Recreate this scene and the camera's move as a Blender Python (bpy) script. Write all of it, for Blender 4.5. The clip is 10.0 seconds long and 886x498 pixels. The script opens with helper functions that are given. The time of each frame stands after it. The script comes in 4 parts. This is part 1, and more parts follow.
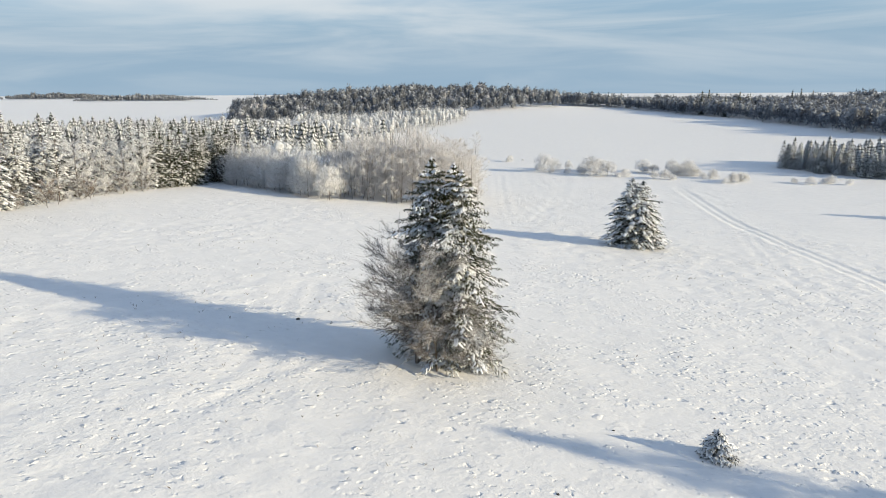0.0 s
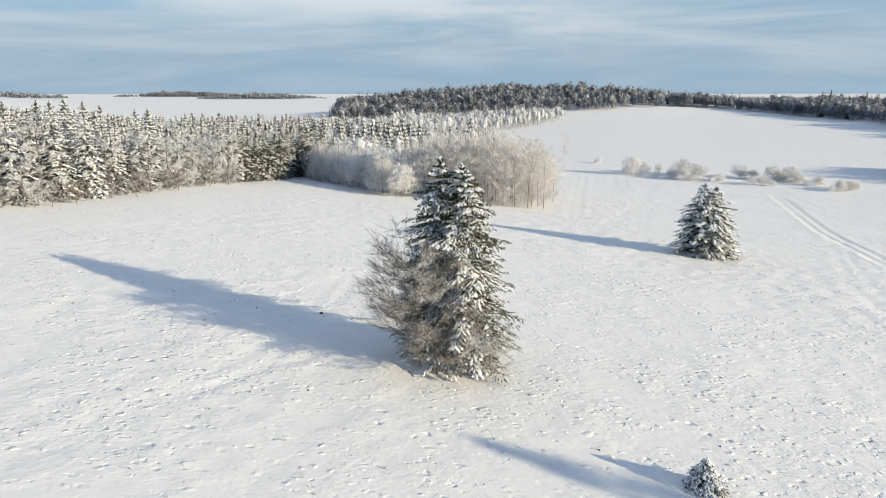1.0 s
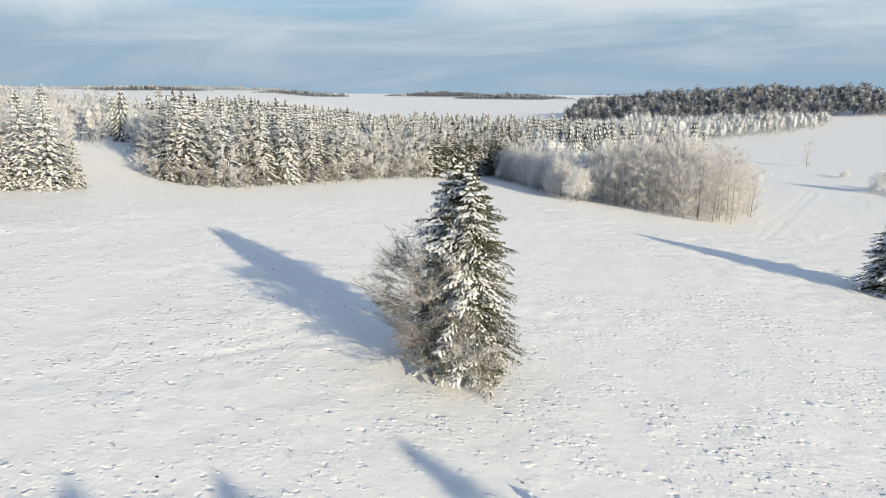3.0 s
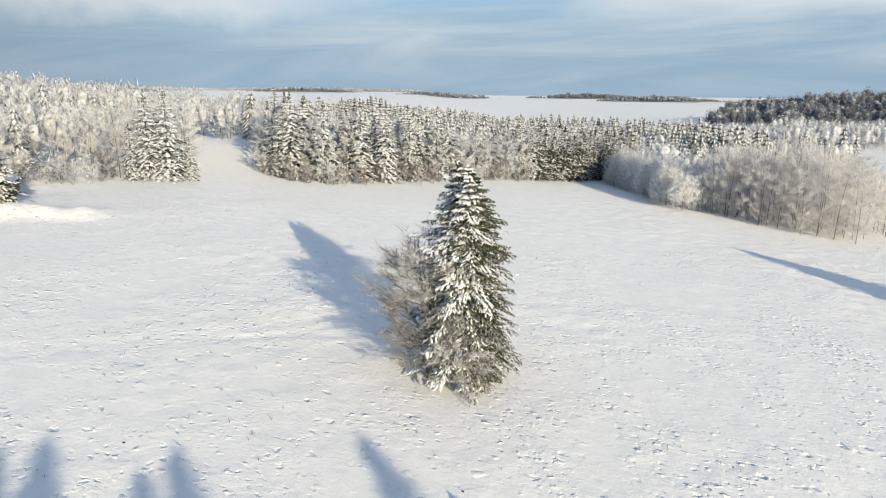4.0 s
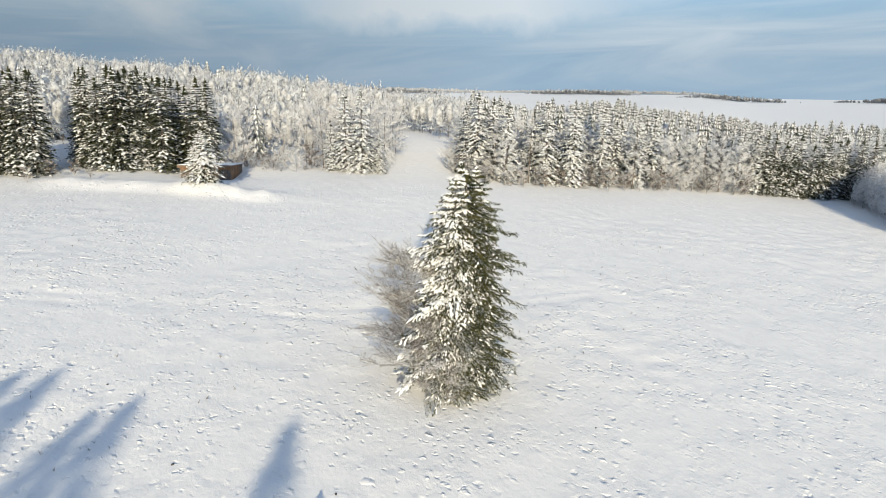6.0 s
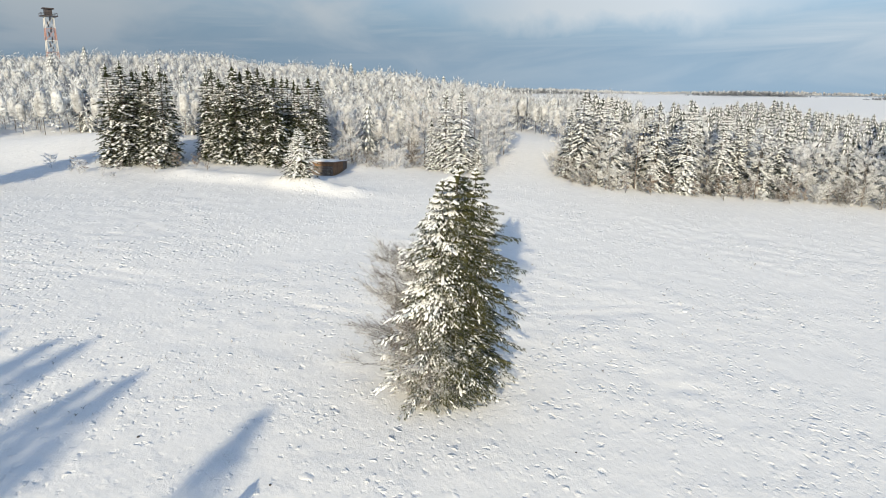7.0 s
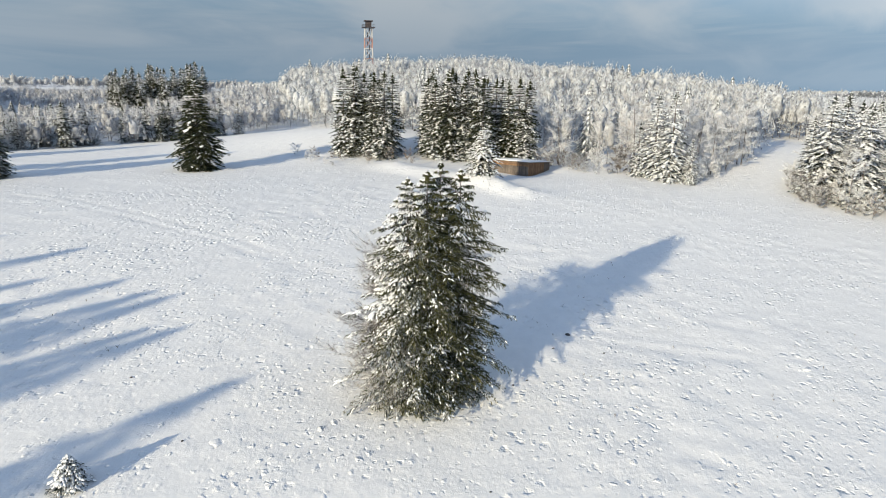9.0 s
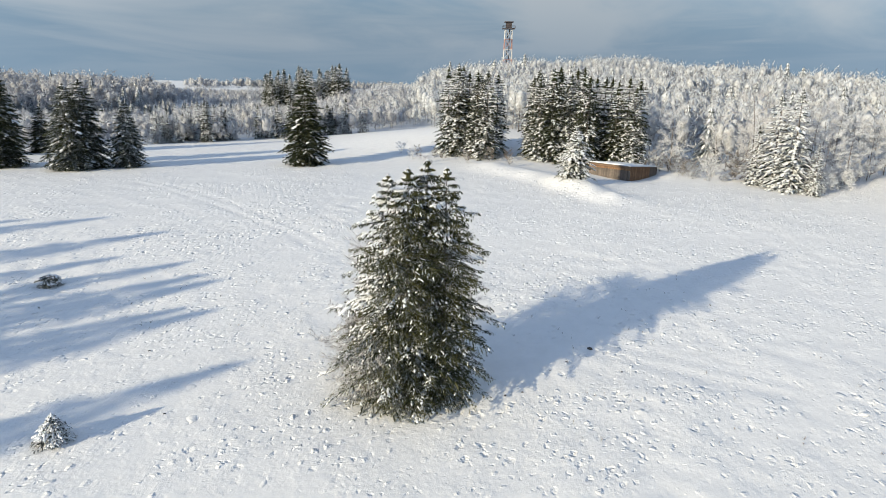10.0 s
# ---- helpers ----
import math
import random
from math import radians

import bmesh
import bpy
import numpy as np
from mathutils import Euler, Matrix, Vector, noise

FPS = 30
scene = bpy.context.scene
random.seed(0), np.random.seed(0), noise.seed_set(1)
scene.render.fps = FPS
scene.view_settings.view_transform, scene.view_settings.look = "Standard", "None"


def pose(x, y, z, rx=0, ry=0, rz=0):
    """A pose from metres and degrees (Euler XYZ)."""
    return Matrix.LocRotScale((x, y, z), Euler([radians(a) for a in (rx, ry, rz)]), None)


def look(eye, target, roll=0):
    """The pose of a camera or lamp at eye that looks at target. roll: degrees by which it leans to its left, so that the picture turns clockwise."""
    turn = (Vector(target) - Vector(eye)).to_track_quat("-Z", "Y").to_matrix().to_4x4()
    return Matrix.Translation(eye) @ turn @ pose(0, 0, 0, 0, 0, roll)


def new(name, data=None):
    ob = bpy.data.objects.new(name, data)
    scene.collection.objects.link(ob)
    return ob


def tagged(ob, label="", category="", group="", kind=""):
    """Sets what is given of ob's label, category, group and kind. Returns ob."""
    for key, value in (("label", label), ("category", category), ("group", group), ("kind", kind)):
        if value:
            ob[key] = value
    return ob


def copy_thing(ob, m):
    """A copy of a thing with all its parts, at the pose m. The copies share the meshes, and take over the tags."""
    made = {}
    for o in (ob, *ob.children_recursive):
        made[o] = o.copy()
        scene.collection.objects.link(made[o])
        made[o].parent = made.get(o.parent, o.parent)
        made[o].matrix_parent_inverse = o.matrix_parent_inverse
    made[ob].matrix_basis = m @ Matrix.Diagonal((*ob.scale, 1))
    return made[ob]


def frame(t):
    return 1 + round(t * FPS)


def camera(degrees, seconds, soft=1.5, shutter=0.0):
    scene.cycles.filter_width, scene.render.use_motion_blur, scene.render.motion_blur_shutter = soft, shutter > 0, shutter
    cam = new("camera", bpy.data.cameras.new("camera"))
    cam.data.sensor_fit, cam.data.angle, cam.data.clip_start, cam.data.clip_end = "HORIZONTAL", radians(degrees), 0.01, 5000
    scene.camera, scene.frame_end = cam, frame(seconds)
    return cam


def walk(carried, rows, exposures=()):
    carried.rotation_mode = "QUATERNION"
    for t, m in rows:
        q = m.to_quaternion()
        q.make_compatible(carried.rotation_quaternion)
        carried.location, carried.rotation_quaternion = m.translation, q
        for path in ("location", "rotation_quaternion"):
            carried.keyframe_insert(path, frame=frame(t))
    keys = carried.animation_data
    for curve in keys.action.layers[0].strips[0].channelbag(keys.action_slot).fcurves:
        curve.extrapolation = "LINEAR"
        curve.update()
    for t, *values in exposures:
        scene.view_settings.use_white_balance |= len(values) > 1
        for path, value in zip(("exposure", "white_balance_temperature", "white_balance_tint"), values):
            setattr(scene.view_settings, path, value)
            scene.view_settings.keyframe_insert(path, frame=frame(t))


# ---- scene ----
cam = camera(68.7, 10.0, soft=0.9)
METRES, EYE, TILT, LEAN, TURN = 80.2, 17.0, -3.2, 3.6, 0.0
ROWS = [
    (0.0, 0.0, 0.0, 0.0, 0.61, -10.29, -3.37),
    (0.5, 0.032, 0.0057, 0.0018, 4.56, -10.55, -3.68),
    (1.0, 0.0718, 0.0153, 0.0044, 9.56, -10.92, -4.04),
    (1.5, 0.1092, 0.0262, 0.0073, 14.33, -11.31, -4.34),
    (2.0, 0.154, 0.0416, 0.0111, 20.08, -11.75, -4.65),
    (2.5, 0.1943, 0.0586, 0.0147, 25.39, -12.15, -4.9),
    (4.0, 0.3183, 0.1451, 0.0287, 43.55, -13.56, -5.37),
    (4.5, 0.349, 0.1804, 0.0324, 49.13, -14.02, -5.42),
    (5.0, 0.3793, 0.2251, 0.0365, 55.53, -14.56, -5.39),
    (5.5, 0.401, 0.2676, 0.0398, 61.18, -15.04, -5.31),
    (7.0, 0.4392, 0.4259, 0.0512, 80.54, -16.6, -4.69),
    (7.5, 0.4399, 0.4777, 0.0542, 86.74, -17.06, -4.4),
    (8.0, 0.4345, 0.5365, 0.0572, 93.79, -17.52, -4.02),
    (8.5, 0.4243, 0.587, 0.0592, 99.95, -17.88, -3.63),
    (9.0, 0.4059, 0.6429, 0.0607, 106.97, -18.24, -3.15),
    (9.5, 0.3843, 0.6894, 0.0614, 113.1, -18.49, -2.7),
    (10.0, 0.3538, 0.739, 0.0616, 120.07, -18.72, -2.18),
]
walk(cam, [(t, pose(0, 0, EYE, TILT, LEAN, TURN) @ pose(METRES * x, METRES * y, METRES * z, 90 + pitch, roll, yaw)) for t, x, y, z, yaw, pitch, roll in ROWS],
     exposures=((0.0, 0.84, 6600, 10), (6.0, 0.82, 6500, 10), (10.0, 0.81, 6320, 10)))

# ---- light: a low winter sun from the east-south-east and a sky with thin cloud ----
SUN_ELEVATION = 14.5
TO_SUN = Vector((0.942, -0.336, math.tan(radians(SUN_ELEVATION)))).normalized()
sun = new("sun", bpy.data.lights.new("sun", "SUN"))
sun.data.energy, sun.data.angle, sun.data.color = 3.85, radians(0.7), (1.0, 0.855, 0.60)
sun.matrix_basis = look((0, 0, 300), Vector((0, 0, 300)) - TO_SUN)

world = bpy.data.worlds.new("winter_sky")
scene.world = world
world.use_nodes = True


def nodes_of(tree):
    tree.nodes.clear()
    return tree.nodes, tree.links


def span(nt, ln, socket, a, b, lo=0.0, hi=1.0):
    m = nt.new("ShaderNodeMapRange")
    for key, v in (("From Min", a), ("From Max", b), ("To Min", lo), ("To Max", hi)):
        m.inputs[key].default_value = v
    ln.new(socket, m.inputs["Value"])
    return m.outputs[0]


def maths(nt, ln, op, one, two):
    m = nt.new("ShaderNodeMath")
    m.operation = op
    for k, c in ((0, one), (1, two)):
        if isinstance(c, float):
            m.inputs[k].default_value = c
        else:
            ln.new(c, m.inputs[k])
    return m.outputs[0]


def build_world():
    nt, ln = nodes_of(world.node_tree)
    out = nt.new("ShaderNodeOutputWorld")
    back = nt.new("ShaderNodeBackground")
    sky = nt.new("ShaderNodeTexSky")
    sky.sky_type, sky.sun_disc = "NISHITA", False
    sky.sun_elevation, sky.sun_rotation = radians(SUN_ELEVATION), math.atan2(TO_SUN.x, TO_SUN.y)
    sky.altitude, sky.air_density, sky.dust_density, sky.ozone_density = 400, 1.0, 0.6, 2.0
    where = nt.new("ShaderNodeTexCoord")
    split = nt.new("ShaderNodeSeparateXYZ")
    ln.new(where.outputs["Generated"], split.inputs[0])
    up = nt.new("ShaderNodeMath")
    up.operation = "MAXIMUM"
    up.inputs[1].default_value = 0.0
    ln.new(split.outputs["Z"], up.inputs[0])
    lift = nt.new("ShaderNodeMath")
    lift.operation = "ADD"
    lift.inputs[1].default_value = 0.15
    ln.new(up.outputs[0], lift.inputs[0])
    flat = nt.new("ShaderNodeCombineXYZ")
    for axis in "XY":
        over = nt.new("ShaderNodeMath")
        over.operation = "DIVIDE"
        ln.new(split.outputs[axis], over.inputs[0])
        ln.new(lift.outputs[0], over.inputs[1])
        ln.new(over.outputs[0], flat.inputs[axis])
    turned = nt.new("ShaderNodeMapping")
    turned.inputs["Rotation"].default_value = (0, 0, radians(25))
    turned.inputs["Location"].default_value = (3.1, 1.7, 0)
    turned.inputs["Scale"].default_value = (0.5, 0.8, 1)
    ln.new(flat.outputs[0], turned.inputs[0])
    cloud = nt.new("ShaderNodeTexNoise")
    cloud.inputs["Scale"].default_value, cloud.inputs["Detail"].default_value = 0.85, 8.0
    cloud.inputs["Roughness"].default_value, cloud.inputs["Distortion"].default_value = 0.52, 0.5
    ln.new(turned.outputs[0], cloud.inputs["Vector"])
    cover = nt.new("ShaderNodeMapRange")
    cover.interpolation_type = "SMOOTHSTEP"
    cover.inputs["From Min"].default_value, cover.inputs["From Max"].default_value = 0.40, 0.66
    ln.new(cloud.outputs["Fac"], cover.inputs["Value"])
    scale = nt.new("ShaderNodeMixRGB")
    scale.blend_type = "MULTIPLY"
    scale.inputs[0].default_value = 1.0
    scale.inputs[2].default_value = (0.092, 0.106, 0.118, 1)
    ln.new(sky.outputs[0], scale.inputs[1])
    # a bank of distant blue-grey stratus low over the horizon
    bank = nt.new("ShaderNodeMapRange")
    bank.interpolation_type = "SMOOTHSTEP"
    for key, v in (("From Min", 0.05), ("From Max", 0.36), ("To Min", 1.0), ("To Max", 0.0)):
        bank.inputs[key].default_value = v
    ln.new(split.outputs["Z"], bank.inputs["Value"])
    low = nt.new("ShaderNodeMixRGB")
    ln.new(bank.outputs[0], low.inputs[0])
    ln.new(scale.outputs[0], low.inputs[1])
    low.inputs[2].default_value = (0.176, 0.254, 0.330, 1)
    # clouds are thin towards the horizon
    thin = nt.new("ShaderNodeMapRange")
    for key, v in (("From Min", 0.0), ("From Max", 0.13), ("To Min", 0.12), ("To Max", 0.85)):
        thin.inputs[key].default_value = v
    ln.new(split.outputs["Z"], thin.inputs["Value"])
    fac = nt.new("ShaderNodeMath")
    fac.operation = "MULTIPLY"
    ln.new(cover.outputs[0], fac.inputs[0])
    high = nt.new("ShaderNodeMapRange")
    for key, v in (("From Min", 0.28), ("From Max", 0.6), ("To Min", 1.0), ("To Max", 0.52)):
        high.inputs[key].default_value = v
    ln.new(split.outputs["Z"], high.inputs["Value"])
    both = nt.new("ShaderNodeMath")
    both.operation = "MULTIPLY"
    ln.new(thin.outputs[0], both.inputs[0])
    ln.new(high.outputs[0], both.inputs[1])
    ln.new(both.outputs[0], fac.inputs[1])
    bearing = maths(nt, ln, "ARCTAN2", split.outputs["X"], split.outputs["Y"])
    drawn = nt.new("ShaderNodeCombineXYZ")
    ln.new(maths(nt, ln, "MULTIPLY", bearing, 2.2), drawn.inputs["X"])
    ln.new(maths(nt, ln, "ADD", maths(nt, ln, "MULTIPLY", split.outputs["Z"], 34.0), maths(nt, ln, "MULTIPLY", bearing, -1.1)), drawn.inputs["Y"])
    cirrus = nt.new("ShaderNodeTexNoise")
    cirrus.inputs["Scale"].default_value, cirrus.inputs["Detail"].default_value = 0.9, 7.0
    cirrus.inputs["Roughness"].default_value, cirrus.inputs["Distortion"].default_value = 0.55, 0.35
    ln.new(drawn.outputs[0], cirrus.inputs["Vector"])
    streak = span(nt, ln, cirrus.outputs["Fac"], 0.42, 0.72, 0.0, 0.6)
    streak = maths(nt, ln, "MULTIPLY", streak, span(nt, ln, split.outputs["Z"], 0.02, 0.07))
    fac_all = maths(nt, ln, "MAXIMUM", fac.outputs[0], streak)
    billow = nt.new("ShaderNodeTexNoise")
    billow.inputs["Scale"].default_value, billow.inputs["Detail"].default_value, billow.inputs["Roughness"].default_value = 9.0, 6.0, 0.55
    ln.new(where.outputs["Generated"], billow.inputs["Vector"])
    puff = maths(nt, ln, "ADD", split.outputs["Z"], maths(nt, ln, "MULTIPLY", maths(nt, ln, "SUBTRACT", billow.outputs["Fac"], 0.5), 0.10))
    puff = span(nt, ln, puff, 0.080, 0.115)
    off = maths(nt, ln, "ABSOLUTE", maths(nt, ln, "ADD", bearing, 1.17), 0.0)
    puff = maths(nt, ln, "MULTIPLY", puff, span(nt, ln, off, 0.10, 0.34, 0.85, 0.0))
    fac_all = maths(nt, ln, "MAXIMUM", fac_all, puff)
    mix = nt.new("ShaderNodeMixRGB")
    ln.new(fac_all, mix.inputs[0])
    ln.new(low.outputs[0], mix.inputs[1])
    mix.inputs[2].default_value = (0.40, 0.43, 0.45, 1)
    # duller cloud away from the sun, in the west and south-west
    aim = nt.new("ShaderNodeVectorMath")
    aim.operation = "DOT_PRODUCT"
    aim.inputs[1].default_value = (-0.86, -0.51, 0)
    ln.new(where.outputs["Generated"], aim.inputs[0])
    dull = nt.new("ShaderNodeMapRange")
    for key, v in (("From Min", 0.5), ("From Max", 0.97), ("To Min", 1.0), ("To Max", 0.65)):
        dull.inputs[key].default_value = v
    ln.new(aim.outputs["Value"], dull.inputs["Value"])
    ln.new(mix.outputs[0], back.inputs["Color"])
    ln.new(dull.outputs[0], back.inputs["Strength"])
    ln.new(back.outputs[0], out.inputs["Surface"])


build_world()


# ---- materials ----
def shader(name, roughness=0.8):
    mat = bpy.data.materials.new(name)
    mat.use_nodes = True
    nt, ln = nodes_of(mat.node_tree)
    out = nt.new("ShaderNodeOutputMaterial")
    b = nt.new("ShaderNodeBsdfPrincipled")
    b.inputs["Roughness"].default_value = roughness
    ln.new(b.outputs[0], out.inputs["Surface"])
    return mat, nt, ln, b


def noise_node(nt, ln, scale, detail=3.0, source="Object", roughness=0.5):
    where = nt.new("ShaderNodeTexCoord")
    n = nt.new("ShaderNodeTexNoise")
    n.inputs["Scale"].default_value, n.inputs["Detail"].default_value, n.inputs["Roughness"].default_value = scale, detail, roughness
    ln.new(where.outputs[source], n.inputs["Vector"])
    return n


def blend(nt, ln, fac, one, two):
    m = nt.new("ShaderNodeMixRGB")
    if isinstance(fac, float):
        m.inputs[0].default_value = fac
    else:
        ln.new(fac, m.inputs[0])
    for k, c in ((1, one), (2, two)):
        if isinstance(c, tuple):
            m.inputs[k].default_value = (*c, 1)
        else:
            ln.new(c, m.inputs[k])
    return m.outputs[0]


def bump(nt, ln, b, height, distance, strength=1.0):
    n = nt.new("ShaderNodeBump")
    n.inputs["Distance"].default_value, n.inputs["Strength"].default_value = distance, strength
    ln.new(height, n.inputs["Height"])
    ln.new(n.outputs[0], b.inputs["Normal"])


def field_snow():
    """Wind-worked snow with lumps, pits, small clods and thin places where straw shows through."""
    mat, nt, ln, b = shader("field_snow", 0.62)
    where = nt.new("ShaderNodeTexCoord")
    drawn = nt.new("ShaderNodeMapping")
    drawn.inputs["Rotation"].default_value = (0, 0, radians(35))
    drawn.inputs["Scale"].default_value = (0.88, 1.15, 1.0)
    ln.new(where.outputs["Object"], drawn.inputs[0])
    big = noise_node(nt, ln, 0.075, 5)
    patches = noise_node(nt, ln, 0.35, 4)
    lumps = noise_node(nt, ln, 0.85, 5, roughness=0.58)
    fine = noise_node(nt, ln, 3.0, 4, roughness=0.7)
    ln.new(drawn.outputs[0], lumps.inputs["Vector"])
    ln.new(drawn.outputs[0], fine.inputs["Vector"])
    rough = maths(nt, ln, "ADD", maths(nt, ln, "MULTIPLY", span(nt, ln, big.outputs["Fac"], 0.40, 0.62), 0.6),
                  maths(nt, ln, "MULTIPLY", span(nt, ln, patches.outputs["Fac"], 0.45, 0.65), 0.45))
    # trodden pits and clods with ragged outlines, only in some cells
    tear = noise_node(nt, ln, 2.6, 3)
    pull = nt.new("ShaderNodeVectorMath")
    pull.operation = "MULTIPLY_ADD"
    ln.new(tear.outputs["Color"], pull.inputs[0])
    pull.inputs[1].default_value = (0.5, 0.5, 0.5)
    ln.new(drawn.outputs[0], pull.inputs[2])

    def spots(scale, lo, hi, share):
        v = nt.new("ShaderNodeTexVoronoi")
        v.inputs["Scale"].default_value, v.inputs["Randomness"].default_value = scale, 0.7
        ln.new(pull.outputs[0], v.inputs["Vector"])
        cell = nt.new("ShaderNodeSeparateColor")
        ln.new(v.outputs["Color"], cell.inputs[0])
        shape = span(nt, ln, v.outputs["Distance"], lo, hi, 1.0, 0.0)
        shape = maths(nt, ln, "SMOOTH_MIN", shape, 0.85)
        shape = maths(nt, ln, "POWER", shape, 1.6)
        return maths(nt, ln, "MULTIPLY", shape, span(nt, ln, cell.outputs[0], share, share + 0.12, 1.0, 0.0))
    pits = maths(nt, ln, "MULTIPLY", spots(0.95, 0.0, 0.30, 0.34), -1.7)
    small = maths(nt, ln, "MULTIPLY", spots(2.0, 0.0, 0.36, 0.50), -0.9)
    clods = maths(nt, ln, "MULTIPLY", spots(1.4, 0.0, 0.34, 0.34), 1.5)
    marks = maths(nt, ln, "ADD", maths(nt, ln, "ADD", pits, small), clods)
    marks = maths(nt, ln, "MULTIPLY", marks, maths(nt, ln, "ADD", maths(nt, ln, "MULTIPLY", rough, 0.95), 0.05))
    grain = maths(nt, ln, "MULTIPLY", fine.outputs["Fac"], maths(nt, ln, "ADD", maths(nt, ln, "MULTIPLY", rough, 0.30), 0.12))
    swell = maths(nt, ln, "MULTIPLY", lumps.outputs["Fac"], maths(nt, ln, "ADD", maths(nt, ln, "MULTIPLY", rough, 0.5), 0.25))
    bump(nt, ln, b, maths(nt, ln, "ADD", marks, maths(nt, ln, "ADD", grain, swell)), 0.14)
    straw = maths(nt, ln, "MULTIPLY", span(nt, ln, fine.outputs["Fac"], 0.62, 0.78, 0.0, 0.30), rough)
    base = blend(nt, ln, span(nt, ln, lumps.outputs["Fac"], 0.3, 0.7), (0.755, 0.76, 0.757), (0.815, 0.817, 0.81))
    ln.new(blend(nt, ln, straw, base, (0.50, 0.46, 0.39)), b.inputs["Base Color"])
    b.inputs["Specular IOR Level"].default_value = 0.25
    return mat


def plain_snow(name="lying_snow"):
    mat, nt, ln, b = shader(name, 0.6)
    n = noise_node(nt, ln, 4.0, 4)
    ln.new(blend(nt, ln, n.outputs["Fac"], (0.77, 0.80, 0.83), (0.87, 0.885, 0.90)), b.inputs["Base Color"])
    bump(nt, ln, b, noise_node(nt, ln, 9.0, 3).outputs["Fac"], 0.05)
    b.inputs["Specular IOR Level"].default_value = 0.25
    return mat


def rimed(name, dark, other, frost, low, high, grain=5.0, through_light=0.3):
    """Needles or twigs of two tints, with rime that settles on what faces up and lets some light through."""
    mat, nt, ln, b = shader(name, 0.75)
    tint = noise_node(nt, ln, 1.3 if grain > 1 else 0.1, 3)
    specks = noise_node(nt, ln, grain, 3, roughness=0.65)
    g = nt.new("ShaderNodeNewGeometry")
    xyz = nt.new("ShaderNodeSeparateXYZ")
    ln.new(g.outputs["Normal"], xyz.inputs[0])
    face = maths(nt, ln, "MULTIPLY", xyz.outputs["Z"], 0.22)
    info = nt.new("ShaderNodeObjectInfo")
    own = maths(nt, ln, "MULTIPLY", maths(nt, ln, "SUBTRACT", info.outputs["Random"], 0.5), 0.16)
    cover = span(nt, ln, maths(nt, ln, "ADD", maths(nt, ln, "ADD", specks.outputs["Fac"], face), own), low, high)
    base = blend(nt, ln, span(nt, ln, tint.outputs["Fac"], 0.35, 0.65), dark, other)
    colour = blend(nt, ln, cover, base, frost)
    ln.new(colour, b.inputs["Base Color"])
    b.inputs["Specular IOR Level"].default_value = 0.2
    glow = nt.new("ShaderNodeBsdfTranslucent")
    ln.new(colour, glow.inputs["Color"])
    both = nt.new("ShaderNodeMixShader")
    both.inputs[0].default_value = through_light
    ln.new(b.outputs[0], both.inputs[1])
    ln.new(glow.outputs[0], both.inputs[2])
    for node in nt:
        if node.type == "OUTPUT_MATERIAL":
            ln.new(both.outputs[0], node.inputs["Surface"])
    return mat


def bark(name, one, two):
    mat, nt, ln, b = shader(name, 0.9)
    n = noise_node(nt, ln, 6.0, 5)
    ln.new(blend(nt, ln, span(nt, ln, n.outputs["Fac"], 0.3, 0.7), one, two), b.inputs["Base Color"])
    bump(nt, ln, b, n.outputs["Fac"], 0.03)
    return mat


def boards(name, one, two, length=0.35):
    mat, nt, ln, b = shader(name, 0.75)
    n = noise_node(nt, ln, 3.0, 6)
    n2 = noise_node(nt, ln, 0.8, 2)
    k = maths(nt, ln, "MULTIPLY", maths(nt, ln, "ADD", n.outputs["Fac"], n2.outputs["Fac"]), 0.5)
    info = nt.new("ShaderNodeObjectInfo")
    k = maths(nt, ln, "ADD", k, maths(nt, ln, "MULTIPLY", maths(nt, ln, "SUBTRACT", info.outputs["Random"], 0.5), 0.3))
    ln.new(blend(nt, ln, span(nt, ln, k, 0.3, 0.7), one, two), b.inputs["Base Color"])
    bump(nt, ln, b, n.outputs["Fac"], 0.01)
    return mat


def paint(name, colour, worn, metal=0.0, rough=0.5):
    mat, nt, ln, b = shader(name, rough)
    n = noise_node(nt, ln, 1.4, 5)
    ln.new(blend(nt, ln, span(nt, ln, n.outputs["Fac"], 0.45, 0.7), colour, worn), b.inputs["Base Color"])
    b.inputs["Metallic"].default_value = metal
    return mat


SNOW_FIELD = field_snow()
SNOW = plain_snow()
NEEDLES = rimed("spruce_needles", (0.019, 0.029, 0.016), (0.056, 0.060, 0.026), (0.66, 0.70, 0.74), 0.66, 0.96)
NEEDLES_RIMED = rimed("rimed_spruce_needles", (0.021, 0.030, 0.025), (0.038, 0.045, 0.036), (0.74, 0.78, 0.82), 0.56, 0.86)
NEEDLES_FROSTED = rimed("frosted_spruce_needles", (0.022, 0.031, 0.017), (0.088, 0.088, 0.034), (0.74, 0.77, 0.80), 0.63, 0.93)
TWIGS_WHITE = rimed("rimed_twigs", (0.30, 0.295, 0.295), (0.45, 0.445, 0.445), (0.82, 0.83, 0.84), 0.22, 0.54, through_light=0.45)
TWIGS_GREY = rimed("thinly_rimed_twigs", (0.15, 0.145, 0.145), (0.26, 0.255, 0.255), (0.66, 0.70, 0.76), 0.40, 0.78)
TWIGS_BARE = rimed("bare_grey_brown_twigs", (0.10, 0.086, 0.076), (0.18, 0.158, 0.145), (0.76, 0.78, 0.80), 0.45, 0.77)
